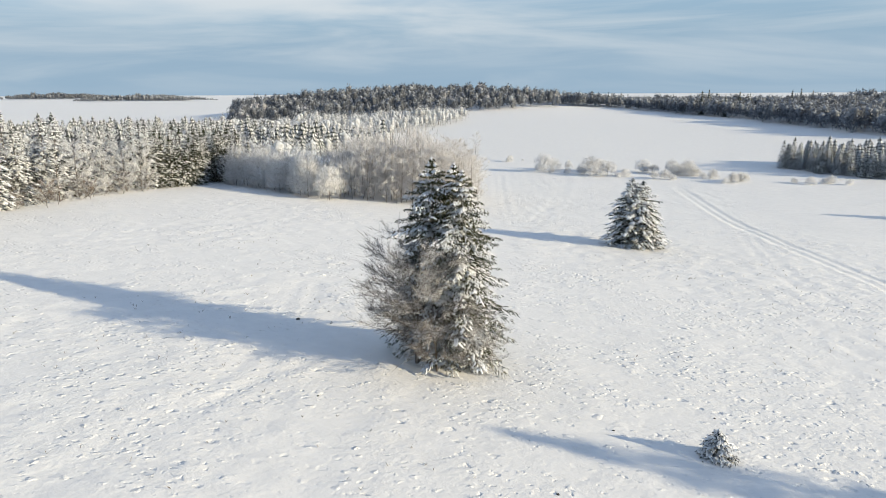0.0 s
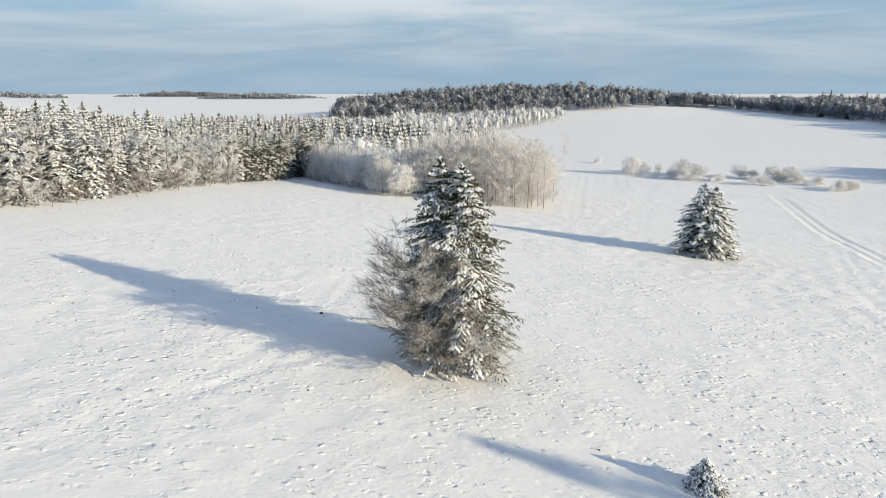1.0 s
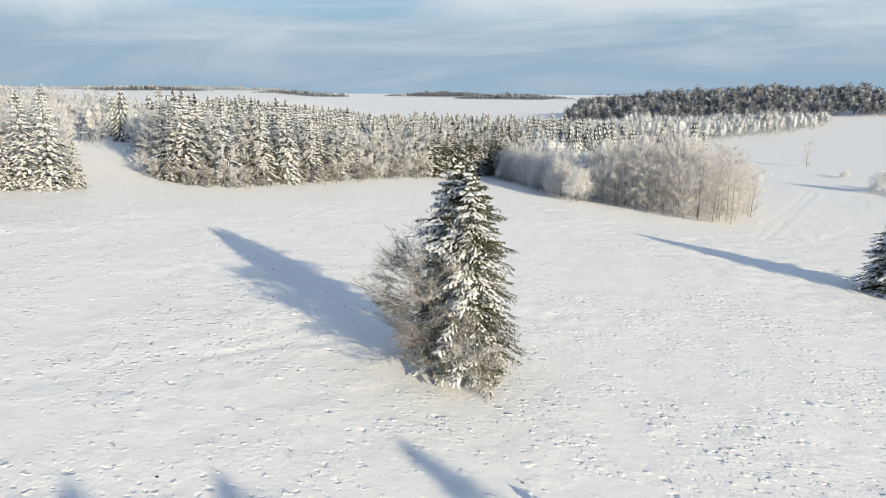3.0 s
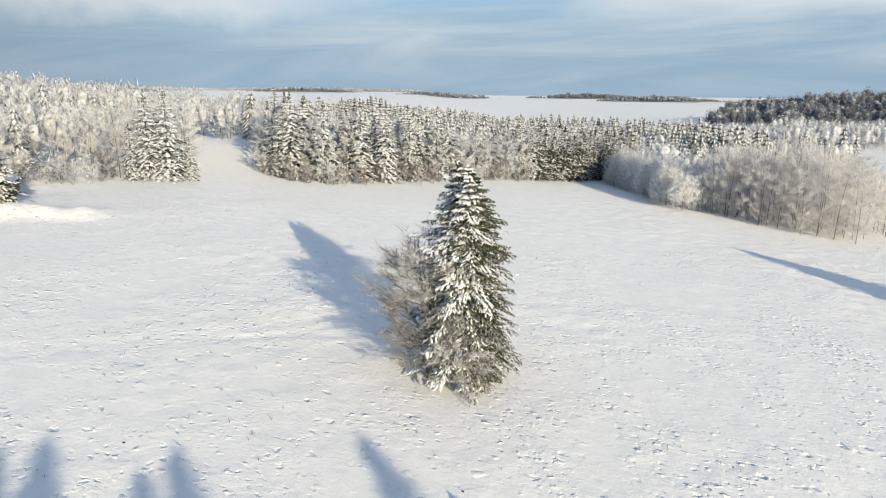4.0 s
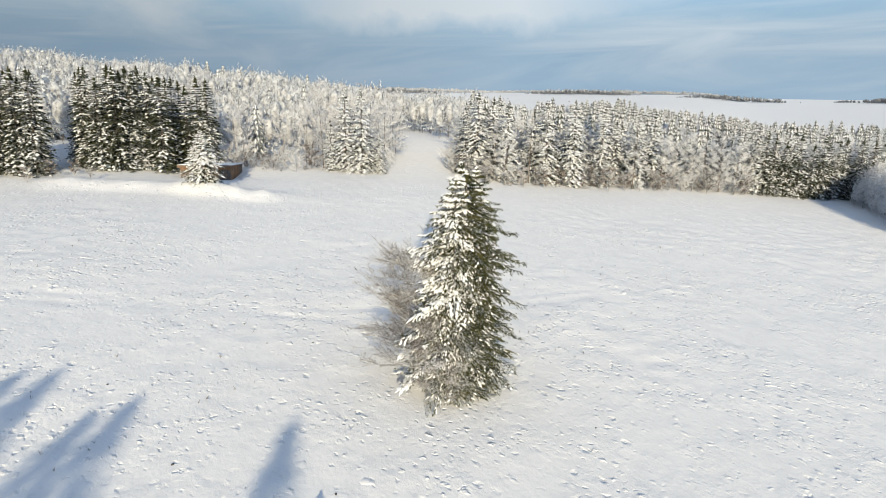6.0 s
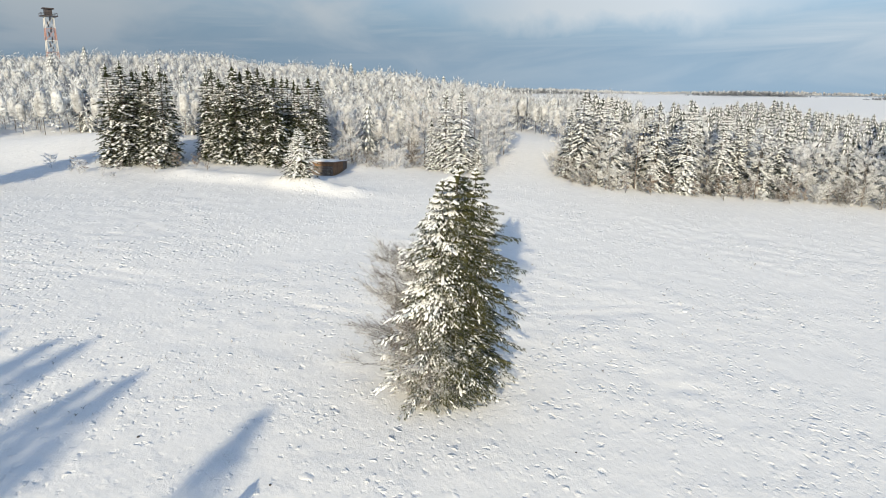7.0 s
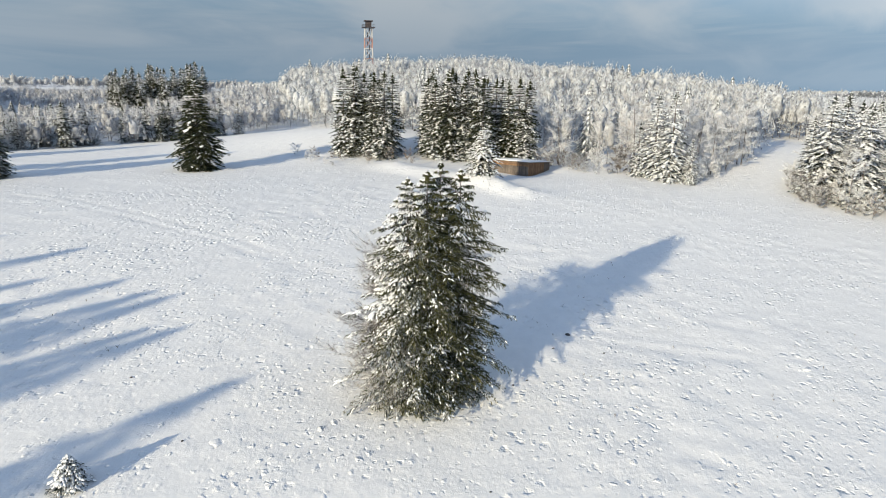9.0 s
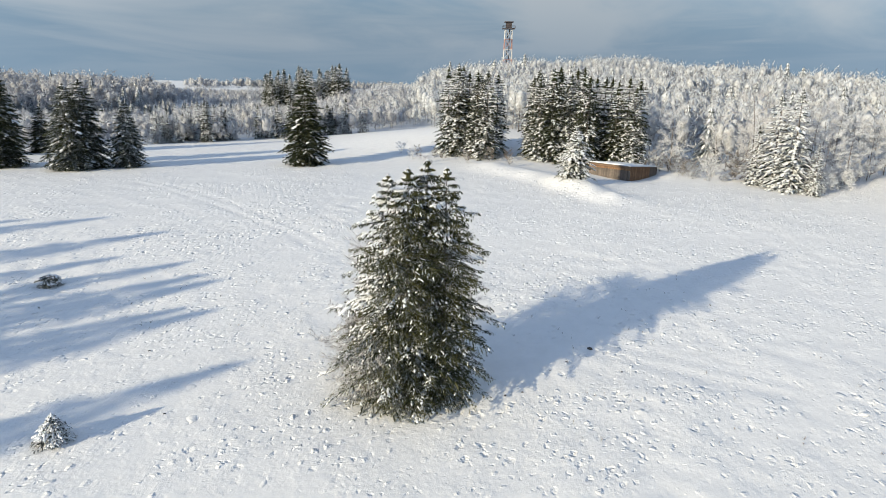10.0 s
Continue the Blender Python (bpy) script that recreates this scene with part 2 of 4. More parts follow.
TWIGS_SHRUB = rimed("frosted_brown_twigs", (0.13, 0.10, 0.08), (0.20, 0.165, 0.14), (0.76, 0.78, 0.80), 0.40, 0.76)
TWIGS_COPSE = rimed("copse_twigs", (0.44, 0.41, 0.39), (0.58, 0.55, 0.53), (0.82, 0.82, 0.82), 0.26, 0.62, 6.0, 0.5)
TWIGS_BROWN = rimed("brown_twigs", (0.15, 0.115, 0.09), (0.24, 0.19, 0.155), (0.76, 0.78, 0.80), 0.48, 0.82)
# far woods only: dark twigs tinted blue-grey in their colour for distance haze
TWIGS_DARK_HAZE = rimed("hazy_dark_twigs", (0.105, 0.116, 0.134), (0.152, 0.165, 0.187), (0.50, 0.545, 0.60), 0.46, 0.88, 0.12)
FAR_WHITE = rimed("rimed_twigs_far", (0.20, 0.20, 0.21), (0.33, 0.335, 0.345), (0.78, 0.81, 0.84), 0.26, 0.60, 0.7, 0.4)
# rimed twigs lightened to lilac-grey, with the haze of distance in the colour
FAR_LILAC_HAZE = rimed("hazy_rimed_twigs", (0.27, 0.268, 0.28), (0.37, 0.37, 0.385), (0.70, 0.715, 0.74), 0.32, 0.76, 0.3, 0.5)
# horizon wood made pale blue-grey, distance haze put into the base colour
FAR_PALE_HAZE = rimed("haze_pale_horizon_wood", (0.34, 0.35, 0.37), (0.46, 0.47, 0.49), (0.70, 0.72, 0.75), 0.36, 0.76, 0.02, 0.5)
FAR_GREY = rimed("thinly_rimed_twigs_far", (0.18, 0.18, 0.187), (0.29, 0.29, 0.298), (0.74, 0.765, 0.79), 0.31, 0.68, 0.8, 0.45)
BARK = bark("grey_brown_bark", (0.075, 0.064, 0.056), (0.155, 0.137, 0.122))
STRAW = bark("dry_straw", (0.07, 0.055, 0.04), (0.16, 0.12, 0.08))
SOIL = bark("dark_stone", (0.03, 0.028, 0.027), (0.09, 0.083, 0.078))
BARK_RIMED = rimed("rimed_bark", (0.10, 0.08, 0.065), (0.20, 0.17, 0.145), (0.80, 0.81, 0.83), 0.50, 0.80)


# ---- the lie of the land ----
def lattice(ix, iy, seed):
    h = (ix * 374761393 + iy * 668265263 + seed * 974634541) & 0x7FFFFFFF
    h = ((h ^ (h >> 13)) * 1274126177) & 0x7FFFFFFF
    return ((h ^ (h >> 16)) & 0xFFFF) / 65535.0


def ripple(x, y, seed):
    """Smooth value noise from 0 to 1 on a unit lattice."""
    fx, fy = np.floor(x), np.floor(y)
    ix, iy = fx.astype(np.int64), fy.astype(np.int64)
    u, v = x - fx, y - fy
    u, v = u * u * (3 - 2 * u), v * v * (3 - 2 * v)
    a, b = lattice(ix, iy, seed), lattice(ix + 1, iy, seed)
    c, d = lattice(ix, iy + 1, seed), lattice(ix + 1, iy + 1, seed)
    return (a * (1 - u) + b * u) * (1 - v) + (c * (1 - u) + d * u) * v


def along(x, y, line):
    """The distance to a polyline."""
    best = np.full(np.shape(x), 1e9)
    for (ax, ay), (bx, by) in zip(line, line[1:]):
        dx, dy = bx - ax, by - ay
        k = np.clip(((x - ax) * dx + (y - ay) * dy) / (dx * dx + dy * dy), 0, 1)
        best = np.minimum(best, np.hypot(x - ax - k * dx, y - ay - k * dy))
    return best


BANK = [(-70, 12), (-66, 22), (-56, 37)]
PATH = [(-28, -22), (-27, -14), (-20.3, 13.5), (-17.5, 21), (-14.3, 29.7), (-12.5, 36.5), (-12, 44), (-14, 60)]
RUT = [(-17.6, 20.5), (-16.2, 24.6), (-14.4, 29.8), (-12.2, 33.8), (-9.6, 38.5)]
LANES = [[(32.2, 185.4), (22.9, 141.5), (13.4, 108.7), (9, 96)], [(119.2, 377.4), (98, 320), (86.5, 287.7), (72, 250)], [(38, 60), (41, 78), (46, 96), (53, 118)], [(13.7, 197.8), (11, 150), (9.6, 121.3)]]
RIDE = [(-70, 64), (-82, 69), (-90, 73), (-103, 77.5), (-124, 83), (-150, 87)]
TRACK = [(47, 55), (50.9, 73.8), (52, 94.4), (53.2, 123.4), (59.5, 168.7), (64, 182)]


def bell(x, y, cx, cy, sx, sy, turn=0.0):
    """A smooth mound of height 1 with its long axis turned by some degrees."""
    a = math.radians(turn)
    dx, dy = x - cx, y - cy
    u, v = dx * math.cos(a) + dy * math.sin(a), dy * math.cos(a) - dx * math.sin(a)
    return np.exp(-(u / sx) ** 2 - (v / sy) ** 2)


def ramp(v, a, b):
    """0 below a, 1 above b, smooth between."""
    k = np.clip((v - a) / (b - a), 0.0, 1.0)
    return k * k * (3 - 2 * k)


def relief(x, y):
    """The height of the land, without the small lumps of the snow."""
    x, y = np.asarray(x, float), np.asarray(y, float)
    u = (x + y) * 0.7071
    # the meadow falls to the north-east, levels out to the south-west and in the valley
    z = 1.95 - 0.091 * (8 * np.logaddexp(0, (u + 16) / 8) - 16) + 0.091 * 24 * np.logaddexp(0, (u - 118) / 24)
    z = z + 1.8 * bell(x, y, -120, 84, 30, 30)
    # the wooded hill with the tower, and the lower one to the south
    z = z + 18 * bell(x, y, -300, -60, 112, 170, 10) + 1.5 * bell(x, y, -200, 40, 70, 90)
    z = z + 3.6 * bell(x, y, -104, -8, 24, 26)
    z = z - 5 * bell(x, y, -245, -125, 48, 48)
    z = z - 0.75 * bell(x, y, -77, 33, 6, 7)
    # the drifted bank before the shed
    bank = along(x, y, BANK)
    z = z + 1.1 * np.exp(-(bank / 3.0) ** 2) * (0.25 + 0.7 * ripple(x / 4, y / 4, 9) + 0.4 * ripple(x / 1.6, y / 1.6, 10))
    z = z + 5.5 * bell(x, y, -172, -305, 62, 75) - 8 * bell(x, y, -245, -212, 55, 60)
    z = z - 10 * bell(x, y, -140, -170, 70, 70) + 3 * bell(x, y, -205, -150, 30, 30)
    # the wide field that rises beyond the valley
    z = z + 10.5 * bell(x, y, 160, 620, 330, 300) + 17 * bell(x, y, -50, 690, 170, 120)
    z = z + 7 * bell(x, y, 310, 430, 85, 190, -15)
    far = np.hypot(x, y)
    z = z + 4.0 * ramp(far, 700, 1500) + (14 + 6 * ramp(y, -500, 800)) * ramp(far, 1500, 3400)
    return z


def ground(x, y):
    x, y = np.asarray(x, float), np.asarray(y, float)
    z = relief(x, y)
    near = 1 - ramp(np.hypot(x, y - 50), 150, 260)
    rough = ramp(ripple(x / 14, y / 14, 3), 0.35, 0.7)
    p = along(x, y, PATH)
    near = near * (1 - 0.75 * np.exp(-(p / 2.0) ** 4))
    z = z + near * (0.10 * (ripple(x / 9, y / 9, 5) - 0.5) + 0.03 * (ripple(x / 2.6, y / 3.1, 6) - 0.5)
                    + (0.02 + 0.09 * rough) * (ripple(x / 1.05, y / 1.2, 7) - 0.5))
    d = along(x, y, TRACK)
    z = z - 0.055 * np.exp(-((p - 0.85) / 0.4) ** 2)
    r = along(x, y, RUT)
    z = z - 0.05 * np.exp(-(r / 0.4) ** 2) + 0.02 * np.exp(-((r - 0.9) / 0.4) ** 2)
    for lane in LANES:
        r = along(x, y, lane)
        z = z - 0.05 * np.exp(-((r - 0.9) / 0.5) ** 2) * ripple(x / 7, y / 7, 21) + 0.015 * np.exp(-((r - 2.2) / 0.6) ** 2)
    z = z - 0.12 * (np.exp(-((d - 0.85) / 0.35) ** 2)) + 0.04 * np.exp(-((d - 2.0) / 0.5) ** 2)
    return z


def steps(lo, hi, near_lo, near_hi, fine, growth=1.09):
    mid = list(np.arange(near_lo, near_hi, fine))
    left, right, s = [], [], fine
    v = near_lo
    while v > lo:
        s = s * growth
        v -= s
        left.append(v)
    s, v = fine, mid[-1]
    while v < hi:
        s = s * growth
        v += s
        right.append(v)
    return np.array(left[::-1] + mid + right)


def mesh_of(name, verts, faces, smooth=False, materials=()):
    me = bpy.data.meshes.new(name)
    me.from_pydata(np.asarray(verts).tolist() if len(verts) else [], [], faces if isinstance(faces, list) else faces.tolist())
    for m in materials:
        me.materials.append(m)
    if smooth:
        me.polygons.foreach_set("use_smooth", np.ones(len(me.polygons), bool))
    me.update()
    return me


def part(name, me, parent, label=""):
    ob = new(name, me)
    ob.parent = parent
    if label:
        ob["label"] = label
    return ob


def build_ground():
    xs, ys = steps(-4300, 4300, -46, 62, 0.5, 1.075), steps(-4300, 4300, 2, 124, 0.5, 1.075)
    gx, gy = np.meshgrid(xs, ys)
    verts = np.stack([gx.ravel(), gy.ravel(), ground(gx, gy).ravel()], 1)
    n = len(xs)
    i = np.arange((len(ys) - 1) * (n - 1))
    a = i // (n - 1) * n + i % (n - 1)
    faces = np.stack([a, a + 1, a + n + 1, a + n], 1)
    ob = new("ground", mesh_of("ground", verts, faces, True, [SNOW_FIELD]))
    tagged(ob, "snow-covered rolling meadow with clods, ruts and wind ripples", "ground", kind="structure")


build_ground()


# ---- trees ----
class Soup:
    """Collects vertices and faces for one mesh."""

    def __init__(self):
        self.v, self.f = [], []

    def add(self, pts, faces):
        k = len(self.v)
        self.v.extend(pts)
        self.f.extend([tuple(i + k for i in f) for f in faces])

    def kite(self, a, b, tip, side):
        """A pointed blade from a over the width at b to the tip."""
        self.add([a, (b[0] + side[0], b[1] + side[1], b[2] + side[2]), tip, (b[0] - side[0], b[1] - side[1], b[2] - side[2])], [(0, 1, 2, 3)])

    def tube(self, pts, radii, n=5):
        k = len(self.v)
        pts = [Vector(p) for p in pts]
        for i, (p, r) in enumerate(zip(pts, radii)):
            d = (pts[min(i + 1, len(pts) - 1)] - pts[max(i - 1, 0)]).normalized()
            s = d.cross(Vector((0.31, 0.95, 0.05))).normalized()
            u = d.cross(s)
            for j in range(n):
                a = 2 * math.pi * j / n
                self.v.append(tuple(p + r * (s * math.cos(a) + u * math.sin(a))))
        for i in range(len(pts) - 1):
            for j in range(n):
                a, b = k + i * n + j, k + i * n + (j + 1) % n
                self.f.append((a, b, b + n, a + n))

    def mesh(self, name, mat, smooth=False):
        return mesh_of(name, self.v, self.f, smooth, [mat])


def lump(soup, p, d, s, length, width, rise, coarse=False):
    """A rounded finger of snow along d, with its side way s."""
    def q(a, b, c):
        return (p[0] + d[0] * length * a + s[0] * width * b, p[1] + d[1] * length * a + s[1] * width * b, p[2] + d[2] * length * a + s[2] * width * b + rise * c)
    if coarse:
        soup.add([q(-0.5, 0, -0.2), q(0, 1, -0.4), q(0.5, 0, -0.3), q(0, -1, -0.4), q(0, 0, 1)], [(0, 1, 4), (1, 2, 4), (2, 3, 4), (3, 0, 4)])
        return
    pts = [q(-0.5, 0, -0.3), q(-0.2, 1, -0.4), q(0.25, 0.85, -0.4), q(0.5, 0, -0.45), q(0.25, -0.85, -0.4), q(-0.2, -1, -0.4), q(-0.2, 0, 1), q(0.24, 0, 0.8)]
    soup.add(pts, [(0, 1, 6), (1, 2, 7, 6), (2, 3, 7), (3, 4, 7), (4, 5, 6, 7), (5, 0, 6)])


def spruce_soups(rng, h, r, tiers, boughs, twigs, hang=0, snow=0.6, dust=0.6, clear=0.06, fat=1.0, pads=(0.4, 0.62, 0.84), drift=False, tip=0.012, power=0.6, waist=0.3, bulge=0.8, lean=(0, 0)):
    """Trunk, needles and snow of a spruce: whorls of drooping boughs with side twigs; hang: hanging twiglets a twig."""
    trunk, needles, load = Soup(), Soup(), Soup()
    top = (lean[0], lean[1], h)
    axis = lambda z: (lean[0] * (z / h) ** 2, lean[1] * (z / h) ** 2)
    zs = [-0.4, h * 0.15, h * 0.5, h * 0.85, h * 0.985]
    trunk.tube([(*axis(max(z, 0)), z) for z in zs], [h * 0.016, h * 0.0125, h * 0.008, h * 0.003, 0.01], 6)
    # the dense leading shoot
    cone = (0.04, 0.16) if fat < 1.5 else (0.05, 0.26)
    for a in range(6):
        c0, c1 = a * 1.047, a * 1.047 + 1.047
        wob = rng.uniform(0.8, 1.2) * cone[1]
        for lift, wide in ((0.05, 0.45), (0.095, 0.68)) if fat > 1.5 else ():
            q1, q2 = wide * rng.uniform(0.75, 1.15), wide * rng.uniform(0.5, 0.75)
            needles.add([(lean[0] + math.cos(c0) * q1, lean[1] + math.sin(c0) * q1, h * (0.955 - lift)), (lean[0] + math.cos(c1) * q2, lean[1] + math.sin(c1) * q2, h * (0.97 - lift)), (lean[0], lean[1], h * (1.02 - lift))], [(0, 1, 2)])
        needles.add([(lean[0] + math.cos(c0) * cone[1], lean[1] + math.sin(c0) * cone[1], h * (1 - cone[0])), (lean[0] + math.cos(c1) * wob, lean[1] + math.sin(c1) * wob, h * (1 - cone[0]) - 0.2), (lean[0], lean[1], h)], [(0, 1, 2)])
    for i in range(tiers):
        k = min(0.995, (i + rng.uniform(-0.3, 0.3)) / (tiers - 0.9))
        z0 = h * (clear + (1.0 - clear) * (1 - (1 - max(0.0, k)) ** 1.22))
        q0 = 1 - z0 / h
        reach = r * ((1 - waist) * min(1.0, q0 / power) ** bulge + waist * q0) * (q0 / (q0 + tip)) * (rng.uniform(0.8, 1.18) if drift else rng.uniform(0.88, 1.1)) + (0.05 if fat < 1.5 else 0.05 + 0.22 * min(1.0, q0 / 0.07))
        n = max(3, round(boughs * (0.55 + 0.45 * (1 - k))))
        spin = rng.uniform(0, 6.28)
        for j in range(n):
            az = spin + 6.283 * (j + rng.uniform(-0.33, 0.33)) / n
            length = reach * (rng.uniform(0.68, 1.15) if rng.uniform(0, 1) < 0.8 else rng.uniform(1.1, 1.28))
            o = (math.cos(az), math.sin(az))
            s = (-o[1], o[0], 0.0)
            rise = 0.40 * (1 - 1.5 * (1 - k)) + rng.uniform(-0.12, 0.12) + 0.3 * max(0, k - 0.8)
            sag = (0.26 + 0.22 * (1 - k)) * (1.2 if drift else 1.0)
            ax, ay = axis(z0)

            def at(q):
                d = q * length
                return (ax + o[0] * d, ay + o[1] * d, z0 + d * (rise - sag * q * (1.25 - 0.55 * q * q)))
            m = max(3, round(twigs * (0.4 + 0.6 * length / (r + 0.1))))
            lee = min(1.0, max(0.15, 0.45 + 0.66 * (o[0] * -0.25 - o[1] * 0.97))) if drift else 1.0
            whites = rng.uniform(0, 1) < snow * lee and (q0 > 0.03 or fat < 1.5)
            low_down = 0.75 + 0.6 * (1 - k)
            thick_load = (1.25 if rng.uniform(0, 1) < 0.55 else 0.45) if drift else 1.0
            end = at(1.0)
            b = at(0.5)
            needles.kite(at(0.1), b, end, (s[0] * 0.06 * fat, s[1] * 0.06 * fat, 0))
            for c in range(m):
                q = 0.16 + 0.82 * (c + rng.uniform(0.2, 0.8)) / m
                p = at(q)
                reach2 = (min(0.20, 0.35 * length) + 0.30 * length * (1 - q) ** 0.7 + 0.05 * length) * rng.uniform(0.75, 1.2) * (0.85 if drift else 1.0)
                for side in (-1, 1):
                    if rng.uniform(0, 1) < 0.06:
                        continue
                    fwd, out = rng.uniform(0.55, 0.9), side * rng.uniform(0.55, 0.9)
                    d = (o[0] * fwd + s[0] * out, o[1] * fwd + s[1] * out, -rng.uniform(0.12, 0.45))
                    e = (p[0] + d[0] * reach2, p[1] + d[1] * reach2, p[2] + d[2] * reach2)
                    w = reach2 * rng.uniform(0.13, 0.2) * fat
                    mid = ((p[0] + e[0]) / 2, (p[1] + e[1]) / 2, (p[2] + e[2]) / 2 + 0.06 * reach2)
                    across = (o[0] * w * out * -side + s[0] * w * fwd * 0.4, o[1] * w * out * -side + s[1] * w * fwd * 0.4, rng.uniform(-0.4, 0.4) * w)
                    needles.kite(p, mid, e, across)
                    for t in range(hang):
                        g = rng.uniform(0.15, 1.0)
                        hp = (p[0] + d[0] * reach2 * g, p[1] + d[1] * reach2 * g, p[2] + d[2] * reach2 * g)
                        hl = rng.uniform(0.07, 0.20)
                        hw = rng.uniform(0.016, 0.040)
                        ha = rng.uniform(0, 3.14)
                        he = (hp[0] + o[0] * hl * rng.uniform(-0.1, 0.6) + rng.uniform(-0.4, 0.4) * hl, hp[1] + o[1] * hl * rng.uniform(-0.1, 0.6) + rng.uniform(-0.4, 0.4) * hl, hp[2] - hl * rng.uniform(0.45, 1.0))
                        needles.kite(hp, ((hp[0] + he[0]) / 2, (hp[1] + he[1]) / 2, (hp[2] + he[2]) / 2), he, (math.cos(ha) * hw, math.sin(ha) * hw, 0))
                    lit = dust * thick_load if whites else dust * 0.12
                    if rng.uniform(0, 1) < lit :
                        a = (-d[1], d[0], 0)
                        f = rng.uniform(0.35, 0.7)
                        for f2 in (f * 0.75, f * 1.35) if drift else (f,):
                            lp = (p[0] + (e[0] - p[0]) * f2, p[1] + (e[1] - p[1]) * f2, p[2] + (e[2] - p[2]) * f2 + 0.02 + 0.035 * reach2)
                            if drift:
                                bend = (d[0] + rng.uniform(-0.35, 0.35), d[1] + rng.uniform(-0.35, 0.35), d[2] - rng.uniform(0.0, 0.6))
                                lump(load, lp, bend, (-bend[1], bend[0], rng.uniform(-0.3, 0.3)), rng.uniform(0.10, 0.32) * (0.5 + 0.5 * lee) * low_down, rng.uniform(0.03, 0.07) * (0.6 + 0.4 * lee) * low_down, rng.uniform(0.025, 0.06), rng.uniform(0, 1) < 0.75)
                            else:
                                lump(load, lp, d, a, reach2 * rng.uniform(0.45, 0.95), w * rng.uniform(0.45, 0.95), rng.uniform(0.03, 0.07) * fat ** 0.5, fat > 1.5)
            if whites:
                for q in pads:
                    p = at(q + rng.uniform(-0.08, 0.08))
                    off = rng.uniform(-0.09, 0.09) * length
                    lump(load, (p[0] + s[0] * off, p[1] + s[1] * off, p[2] + 0.06), (o[0], o[1], -0.45), s, length * rng.uniform(0.2, 0.36) * (0.5 * thick_load if drift else 1.0), (0.04 + (0.022 if drift else 0.07) * length * rng.uniform(0.4, 1.0)) * fat ** 0.5, rng.uniform(0.04, 0.09) * fat ** 0.5, fat > 1.5)
    return trunk, needles, load


def bare_soups(rng, h, spread, limbs, branches, twigs, blade=0.03, twig=0.8, fork=0.3, stems=1, thick=0.8, up=0.5, flat_top=0.75, lean=(0.0, 0.0)):
    """Trunk with limbs, and the twigs, of a leafless tree."""
    wood, fuzz = Soup(), Soup()
    for st in range(stems):
        sx, sy = (rng.uniform(-0.5, 0.5) * (stems > 1), rng.uniform(-0.5, 0.5) * (stems > 1))
        hh = h * (rng.uniform(0.8, 1.0) if stems > 1 else 1.0)
        lx, ly = lean[0] + rng.uniform(-0.06, 0.06) * h + sx * 1.5, lean[1] + rng.uniform(-0.06, 0.06) * h + sy * 1.5
        stem = lambda q: Vector((sx + lx * q * q, sy + ly * q * q, -0.3 + (hh + 0.3) * q))
        base = 0.017 * h * thick
        wood.tube([stem(q) for q in (0, 0.25, 0.5, 0.75, 0.95)], [base * (1 - 0.9 * q) for q in (0, 0.25, 0.5, 0.75, 0.95)], 5)
        for i in range(limbs):
            q0 = fork + (0.93 - fork) * (i + rng.uniform(0, 0.9)) / limbs
            p0 = stem(q0)
            az = i * 2.4 + rng.uniform(-0.5, 0.5)
            rr = spread * math.sqrt(max(0.05, 1 - ((q0 - 0.45) / flat_top) ** 2)) * rng.uniform(0.65, 1.05)
            e = p0 + Vector((math.cos(az) * rr, math.sin(az) * rr, rr * rng.uniform(up * 0.4, up * 1.5)))
            e.z = min(e.z, hh * rng.uniform(0.96, 1.06))
            m = (p0 + e) / 2 + Vector((0, 0, -0.05 * rr))
            w = base * 0.4 * (1.15 - q0)
            wood.tube([p0, m, e], [w, w * 0.6, w * 0.15], 3)
            for j in range(branches):
                f = rng.uniform(0.22, 1.0)
                bp = p0.lerp(e, f) if f > 0.5 else p0.lerp(m, f * 2)
                d = (e - p0).normalized() + Vector((rng.uniform(-0.9, 0.9), rng.uniform(-0.9, 0.9), rng.uniform(-0.35, 0.8)))
                bl = rr * rng.uniform(0.22, 0.5)
                be = bp + d.normalized() * bl
                away = Vector((bp.x - sx, bp.y - sy, (bp.z - hh * 0.45) * 0.8)).normalized()
                sw = d.cross(away + 0.5 * Vector((rng.uniform(-1, 1), rng.uniform(-1, 1), rng.uniform(-1, 1)))).normalized() * (blade * 0.8)
                fuzz.kite(tuple(bp), tuple((bp + be) / 2), tuple(be), tuple(sw))
                for t in range(twigs):
                    a = bp.lerp(be, rng.uniform(0.1, 1.0))
                    td = d * 0.5 + Vector((rng.uniform(-1, 1), rng.uniform(-1, 1), rng.uniform(-0.6, 0.9)))
                    tl = rng.uniform(0.5, 1.3) * twig
                    b = a + td.normalized() * tl
                    sw = td.cross(away + 0.6 * Vector((rng.uniform(-1, 1), rng.uniform(-1, 1), rng.uniform(-1, 1)))).normalized() * (blade * rng.uniform(0.35, 0.75))
                    fuzz.add([tuple(a + sw), tuple(a - sw), tuple(b)], [(0, 1, 2)])
    return wood, fuzz


def spruce(name, rng, label, needles=NEEDLES, **kw):
    ob = tagged(new(name), label, "tree")
    ob.empty_display_size = 0.5
    trunk, green, load = spruce_soups(rng, **kw)
    part("trunk", trunk.mesh("trunk", BARK, True), ob)
    part("crown", green.mesh("crown", needles), ob)
    part("snow_load", load.mesh("snow_load", SNOW, True), ob, "snow lying on the boughs")["kind"] = "stuff"
    return ob


